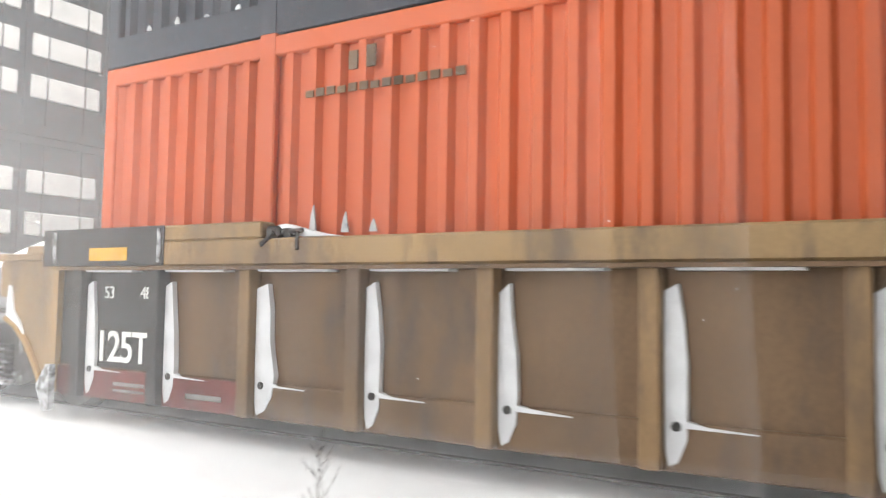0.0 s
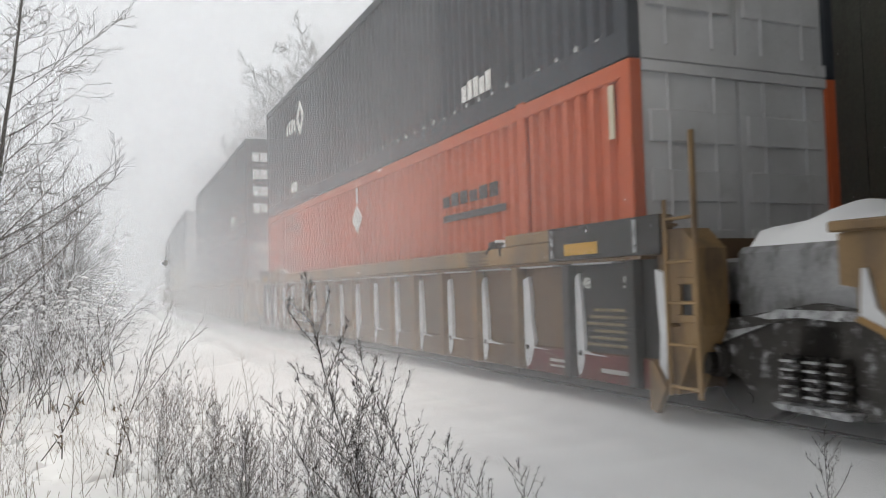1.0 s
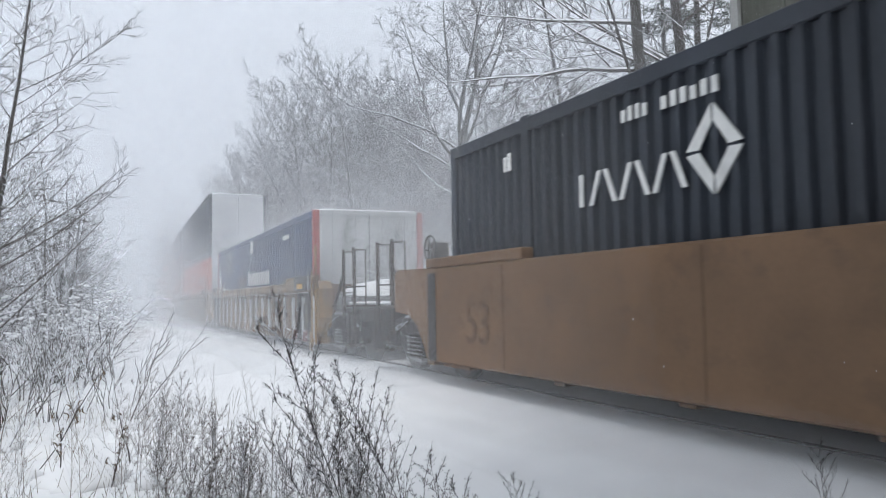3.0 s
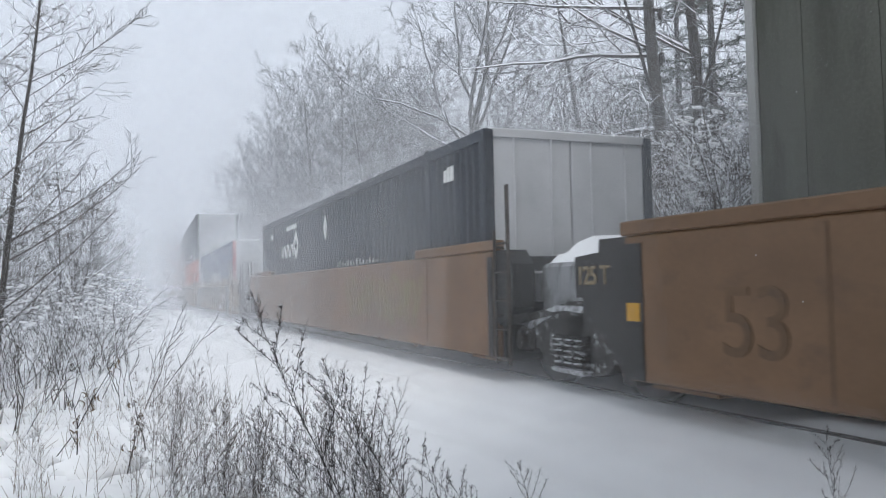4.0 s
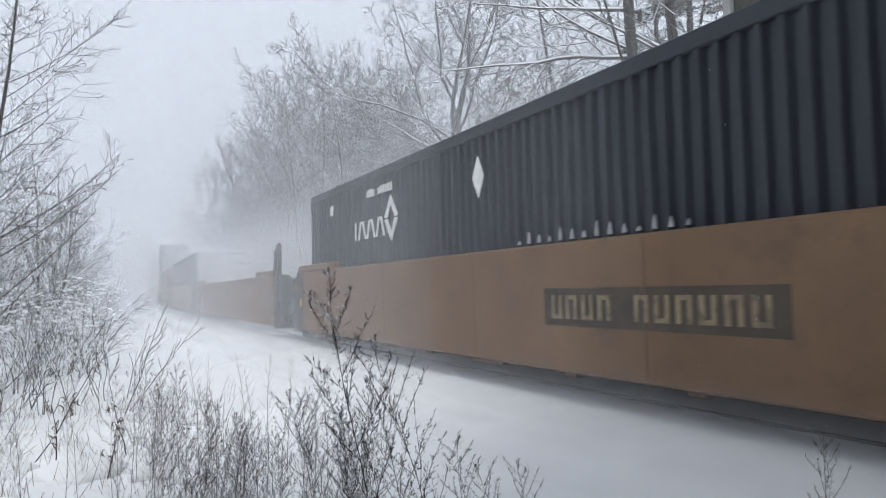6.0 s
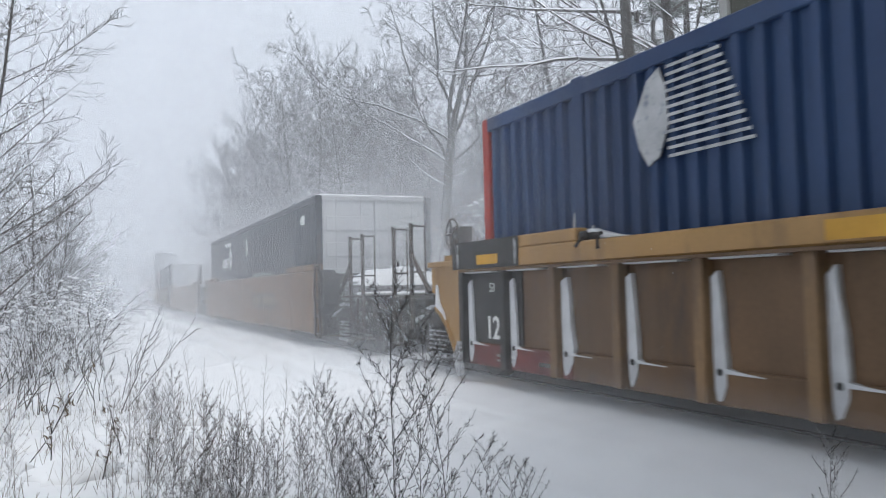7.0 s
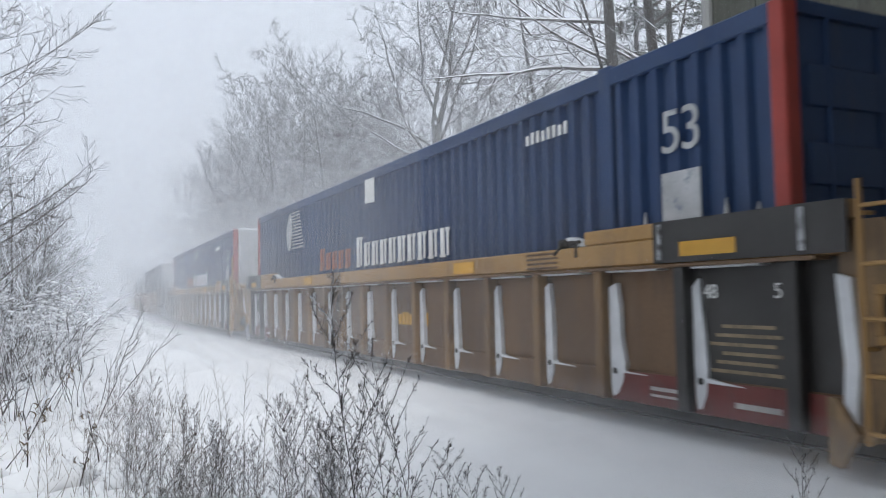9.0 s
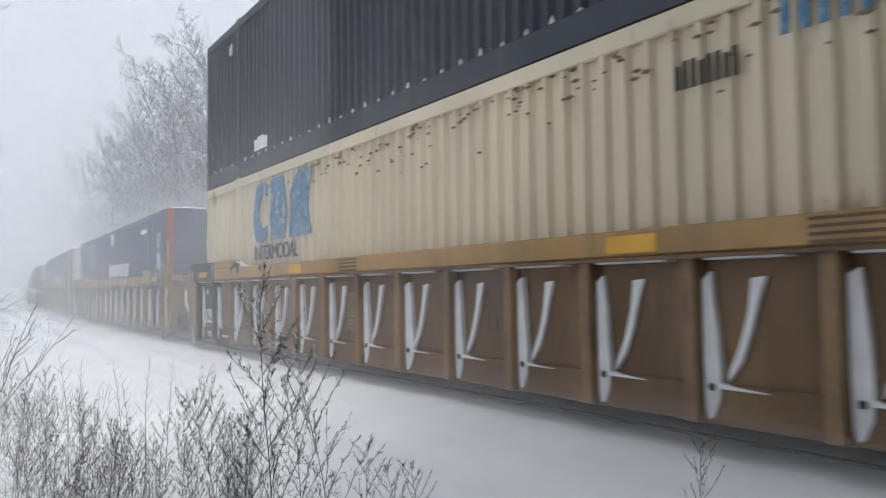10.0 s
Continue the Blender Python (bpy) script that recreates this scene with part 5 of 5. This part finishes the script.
def build_weeds():
    rng = random.Random(9)
    W = "dark dry weed stalk with seed heads, bending in the wind"
    for yaw, d, s, k in ((-20.9, 3.3, 1.27, 0), (-25.0, 3.3, 1.08, 1), (-27.4, 3.2, 0.74, 2), (-29.4, 3.2, 0.68, 3), (-17.2, 3.8, 0.85, 1), (-22.6, 3.4, 0.95, 3), (-19.0, 3.6, 0.78, 2)):
        weed("weed_stalk", WEEDS[k], yaw, d, s, W, "weeds by the track", 1.0, 90 * k)
    weed("weed_stalk", WEEDS[2], -50.5, 3.6, 0.62, "short dry weed tip above the snow", "weeds by the track", 0.4)
    weed("weed_stalk", WEEDS[1], -31.5, 3.5, 0.6, "short dry weed tip above the snow", "weeds by the track", 0.4)
    for i in range(52):
        yaw = rng.uniform(-18.5, -4.0)
        d = rng.uniform(3.7, 6.0)
        weed("fine_weed", FINE[i % 4], yaw, d, rng.uniform(0.6, 0.98), "tangled fine dry weeds dusted with snow", "fine weeds by the track", 0.35 if i % 3 == 0 else 0, rng.uniform(0, 360))
    for i in range(12):
        weed("fine_weed", FINE[i % 4], rng.gauss(-5.2, 1.3), rng.uniform(6.0, 7.2), rng.uniform(0.75, 1.0), "tangled fine dry weeds dusted with snow", "fine weeds by the track", 0, rng.uniform(0, 360))
    for yaw, d in ((-7.5, 6.2), (-11.2, 6.0), (-11.9, 6.4), (-13.4, 6.6), (-10.6, 7), (-7.9, 7.4), (1.0, 6.5), (0.2, 6.0), (3.5, 5.6), (-2.0, 5.2), (5, 7)):
        weed("dry_grass", REEDS[int(d * 10) % 2], yaw, d, rng.uniform(0.85, 1.1), "pale dry grass stem standing in snow", "grass stems by the track", 0, rng.uniform(0, 360))
    for i in range(13):
        weed("fine_weed", FINE[i % 4], rng.uniform(-4, 8), rng.uniform(5.2, 11), rng.uniform(0.3, 0.75), "low dry weed poking through the snow", "fine weeds by the track", 0, rng.uniform(0, 360))


build_weeds()


def build_bent_stalks():
    """A few dead stalks leaning over the open snow, with curled leaves still on them."""
    rng = random.Random(15)
    for yaw, d, height, lean in ((3.2, 8.6, 1.15, 0.75), (1.6, 7.8, 0.7, 0.15), (-1.4, 7.4, 0.55, 0.25), (-2.8, 8.2, 0.6, -0.1)):
        x, y = bearing(yaw, d)
        segs = []
        limb(segs, rng, Vector((0, 0, -0.05)), Vector((lean, 0, 1)).normalized(), height, 0.0075, 8, 0.06, -0.01, ((3, 0.3, 0.7, 0.4),), 0, 0.4)
        ob = plant("bent_stalk", (tubes("stem", segs, STALK, 5),), put(x, y, 0), "bent dead stalk with curled brown leaves above snow", "weed", "dead stalks by the track", ("stem",))
        for a, b, _, _ in segs[4::3]:
            bm = bmesh.new()
            w, l = rng.uniform(0.008, 0.014), rng.uniform(0.04, 0.08)
            rows = [[bm.verts.new((u * w * math.sin(math.pi * (0.1 + 0.85 * t)), 0.012 * abs(u) + 0.03 * math.sin(t * 3), -l * t)) for u in (-1, 0, 1)] for t in (0, 0.25, 0.5, 0.75, 1)]
            for r0, r1 in zip(rows, rows[1:]):
                for i in (0, 1):
                    bm.faces.new((r0[i], r0[i + 1], r1[i + 1], r1[i]))
            part("leaf", bm, GRASS, ob, m=Matrix.Translation(b) @ pose(0, 0, 0, rng.uniform(-25, 25), rng.uniform(-30, 30), rng.uniform(0, 360)))


build_bent_stalks()


def build_tussocks():
    """Low humps of snow over grass tufts."""
    rng = random.Random(4)
    shapes = []
    for k in range(3):
        bm = bmesh.new()
        bmesh.ops.create_icosphere(bm, subdivisions=3, radius=1, matrix=Matrix.Diagonal((1, 1, 0.38, 1)))
        for v in bm.verts:
            v.co += v.co * 0.35 * noise.noise(v.co * 2.2 + Vector((k * 9, 0, 0)))
        shapes.append(mesh_of("snow_hump", bm, SNOW, True))
    for i in range(44):
        x, y = bearing(rng.uniform(-8, 9), rng.uniform(5.0, 13))
        r = rng.uniform(0.12, 0.4)
        tagged(link("snow_hump", shapes[i % 3], None, pose(x, y, ground_z(x, y) - r * 0.08, 0, 0, rng.uniform(0, 360)) @ Matrix.Scale(r, 4)),
               "rounded hump of snow over a tuft", "snow hump", "snow humps by the track")
    segs = []
    for i in range(700):
        x, y = bearing(rng.uniform(-10, 10), rng.uniform(4.6, 13))
        b = Vector((x, y, ground_z(x, y) - 0.02))
        segs.append((b, b + Vector((rng.gauss(0, 0.07), rng.gauss(0, 0.07), rng.uniform(0.06, 0.28))), 0.003, 0.0015))
    tagged(new("grass_tips", tubes("grass_tips", segs, GRASS, 3)), "sparse dry grass tips through the snow", "grass", kind="stuff")


build_tussocks()


# ---- translucent sheets across the line that put in the haze of falling snow ----
def build_veils():
    for s in [9 + 6.5 * k for k in range(24)]:
        verts, faces = [], []
        n = 24
        for i in range(n + 1):
            o = -90 + 180 * i / n
            p = line(s, 0)
            y = s + 1.6 * math.sin(o * 0.13 + s) - 0.0012 * o * o * (s / 60)
            for z in (-3.0, 70.0):
                verts.append((p.x + o, y, z))
        for i in range(n):
            faces.append((2 * i, 2 * i + 2, 2 * i + 3, 2 * i + 1))
        me = bpy.data.meshes.new("snow_haze_sheet")
        me.from_pydata(verts, [], faces)
        me.materials.append(VEILM[s > 48])
        me.shade_smooth()
        tagged(new("snow_haze_sheet", me), "translucent sheet that adds the haze of falling snow", "snowfall", "veils of falling snow", "stuff")


build_veils()


def build_drift():
    """Low curtains of powder dragged along beside the cars."""
    for off, low, top in ((-1.75, 0.01, 0.62), (-2.3, -0.04, 0.52), (-3.0, -0.19, 0.35)):
        verts, faces = [], []
        steps = list(np.arange(-24.0, 130, 2.0))
        for s in steps:
            p = line(s, off + 0.12 * math.sin(s * 0.9 + off))
            for z in (low, top * (0.85 + 0.3 * noise.noise(Vector((s * 0.23, off, 0))))):
                verts.append((p.x, p.y, z))
        for i in range(len(steps) - 1):
            faces.append((2 * i, 2 * i + 2, 2 * i + 3, 2 * i + 1))
        me = bpy.data.meshes.new("blown_snow")
        me.from_pydata(verts, [], faces)
        me.materials.append(DRIFTM)
        me.shade_smooth()
        tagged(new("blown_snow", me), "powder snow blown up along the train", "blown snow", "curtains of blown snow", "stuff")


build_drift()


def wake(s, tall):
    """Powder whirled up beside a car, travelling with it."""
    verts, faces = [], []
    for k in range(30):
        y = -9.6 + 0.66 * k
        for x, bow in ((-3.3, 0.25), (-2.6, 0.0), (-1.95, 0.1), (-1.52, 0.3)):
            for j in range(4):
                verts.append((x, y + bow + 0.12 * j, 0.1 + tall / 3 * j))
        b = k * 16
        faces += [(b + 4 * i + j, b + 4 * i + 4 + j, b + 4 * i + 5 + j, b + 4 * i + j + 1) for i in range(3) for j in range(3)]
    me = bpy.data.meshes.new("powder_wake")
    me.from_pydata(verts, [], faces)
    me.materials.append(WAKEM)
    me.shade_smooth()
    ob = tagged(new("powder_wake", me), "powder snow whirled up beside a passing car", "blown snow", "clouds of powder snow", "stuff")
    MOVING.append((ob, s, 0.0))


for at, tall in ((17.92, 7.0), (-1.78, 7.0)):
    wake(at, tall)


def build_powder():
    """Clouds of powder that hang about the cars."""
    for s in [5.5 + 0.5 * k for k in range(25)] + [18.0 + 1.05 * k for k in range(24)]:
        p, k = line(s), s * 0.95
        verts, faces = [], []
        for i in range(13):
            o = -3.4 + 6.8 * i / 12
            for j in range(5):
                verts.append((p.x + o, p.y + 0.5 * math.sin(o * 0.8 + k) + 0.15 * j, -0.1 + 1.2 * j))
        for i in range(12):
            for j in range(4):
                a = i * 5 + j
                faces.append((a, a + 5, a + 6, a + 1))
        me = bpy.data.meshes.new("powder_cloud")
        me.from_pydata(verts, [], faces)
        me.materials.append(THINM if s < 17.9 else CLOUDM)
        me.shade_smooth()
        tagged(new("powder_cloud", me), "powder snow hanging in the train's wake", "blown snow", "clouds of powder snow", "stuff")


build_powder()


# ---- single flakes in the air ----
def build_flakes():
    rng = random.Random(12)
    out = []
    for k in range(3):
        verts, faces = [], []
        for _ in range(700):
            c = Vector((rng.uniform(-5, 6), rng.uniform(1.2, 13), rng.uniform(-0.5, 13)))
            r = rng.uniform(0.0015, 0.0042)
            b = len(verts)
            for d in ((1, 0, 0), (-1, 0, 0), (0, 1, 0), (0, -1, 0), (0, 0, 1), (0, 0, -1)):
                verts.append(tuple(c + Vector(d) * r * rng.uniform(0.7, 1.3)))
            faces += [(b + i, b + j, b + e) for e in (4, 5) for i, j in ((0, 2), (2, 1), (1, 3), (3, 0))]
        me = bpy.data.meshes.new("snowflakes")
        me.from_pydata(verts, [], faces)
        me.materials.append(SNOW)
        ob = tagged(new("snowflakes", me), "loose snowflakes falling through the air", "snowfall", "falling snowflakes", "stuff")
        out.append((ob, 0.5 + 0.25 * k, 0.85 + 0.12 * k))
    return out


FLAKES = build_flakes()


# ---- what moves ----
LEAN = ((0.0, 6), (0.5, 13.7), (1.0, 12), (1.5, -0.7), (2.2, -1), (2.5, 11.8), (3.1, 17), (3.8, 24), (4.5, 9.8), (5.1, 13.5), (5.5, 10.3), (6.0, 8.3), (6.2, 9.5),
        (6.9, 0), (7.5, -4), (8.0, 1.5), (8.5, 4), (9.0, 5), (9.5, 3.5), (10.0, 2))



def motions():
    for ob, s0, z in MOVING:
        walk(ob, [(t * 0.5, pose(0, 0, z) @ unit_pose(s0 + SPEED * t * 0.5)) for t in range(21)])
    for ob, x, y, z, share, yaw in SWAY:
        size = ob.scale[0]
        walk(ob, [(t, pose(x, y, z, 0, -lean * share, yaw)) for t, lean in LEAN])
        ob.scale = (size, size, size)
    for ob, drift, fall in FLAKES:
        walk(ob, [(t, pose(0.25 * drift * t - 1, drift * t - 2.5, -fall * t)) for t in (0.0, 5.0, 10.0)])
    turn = math.degrees(SPEED / 0.457)
    for w, yy in WHEELS:
        walk(w, [(k / 30, pose(0, yy, 0.457, -turn * k / 30)) for k in range(301)])


motions()
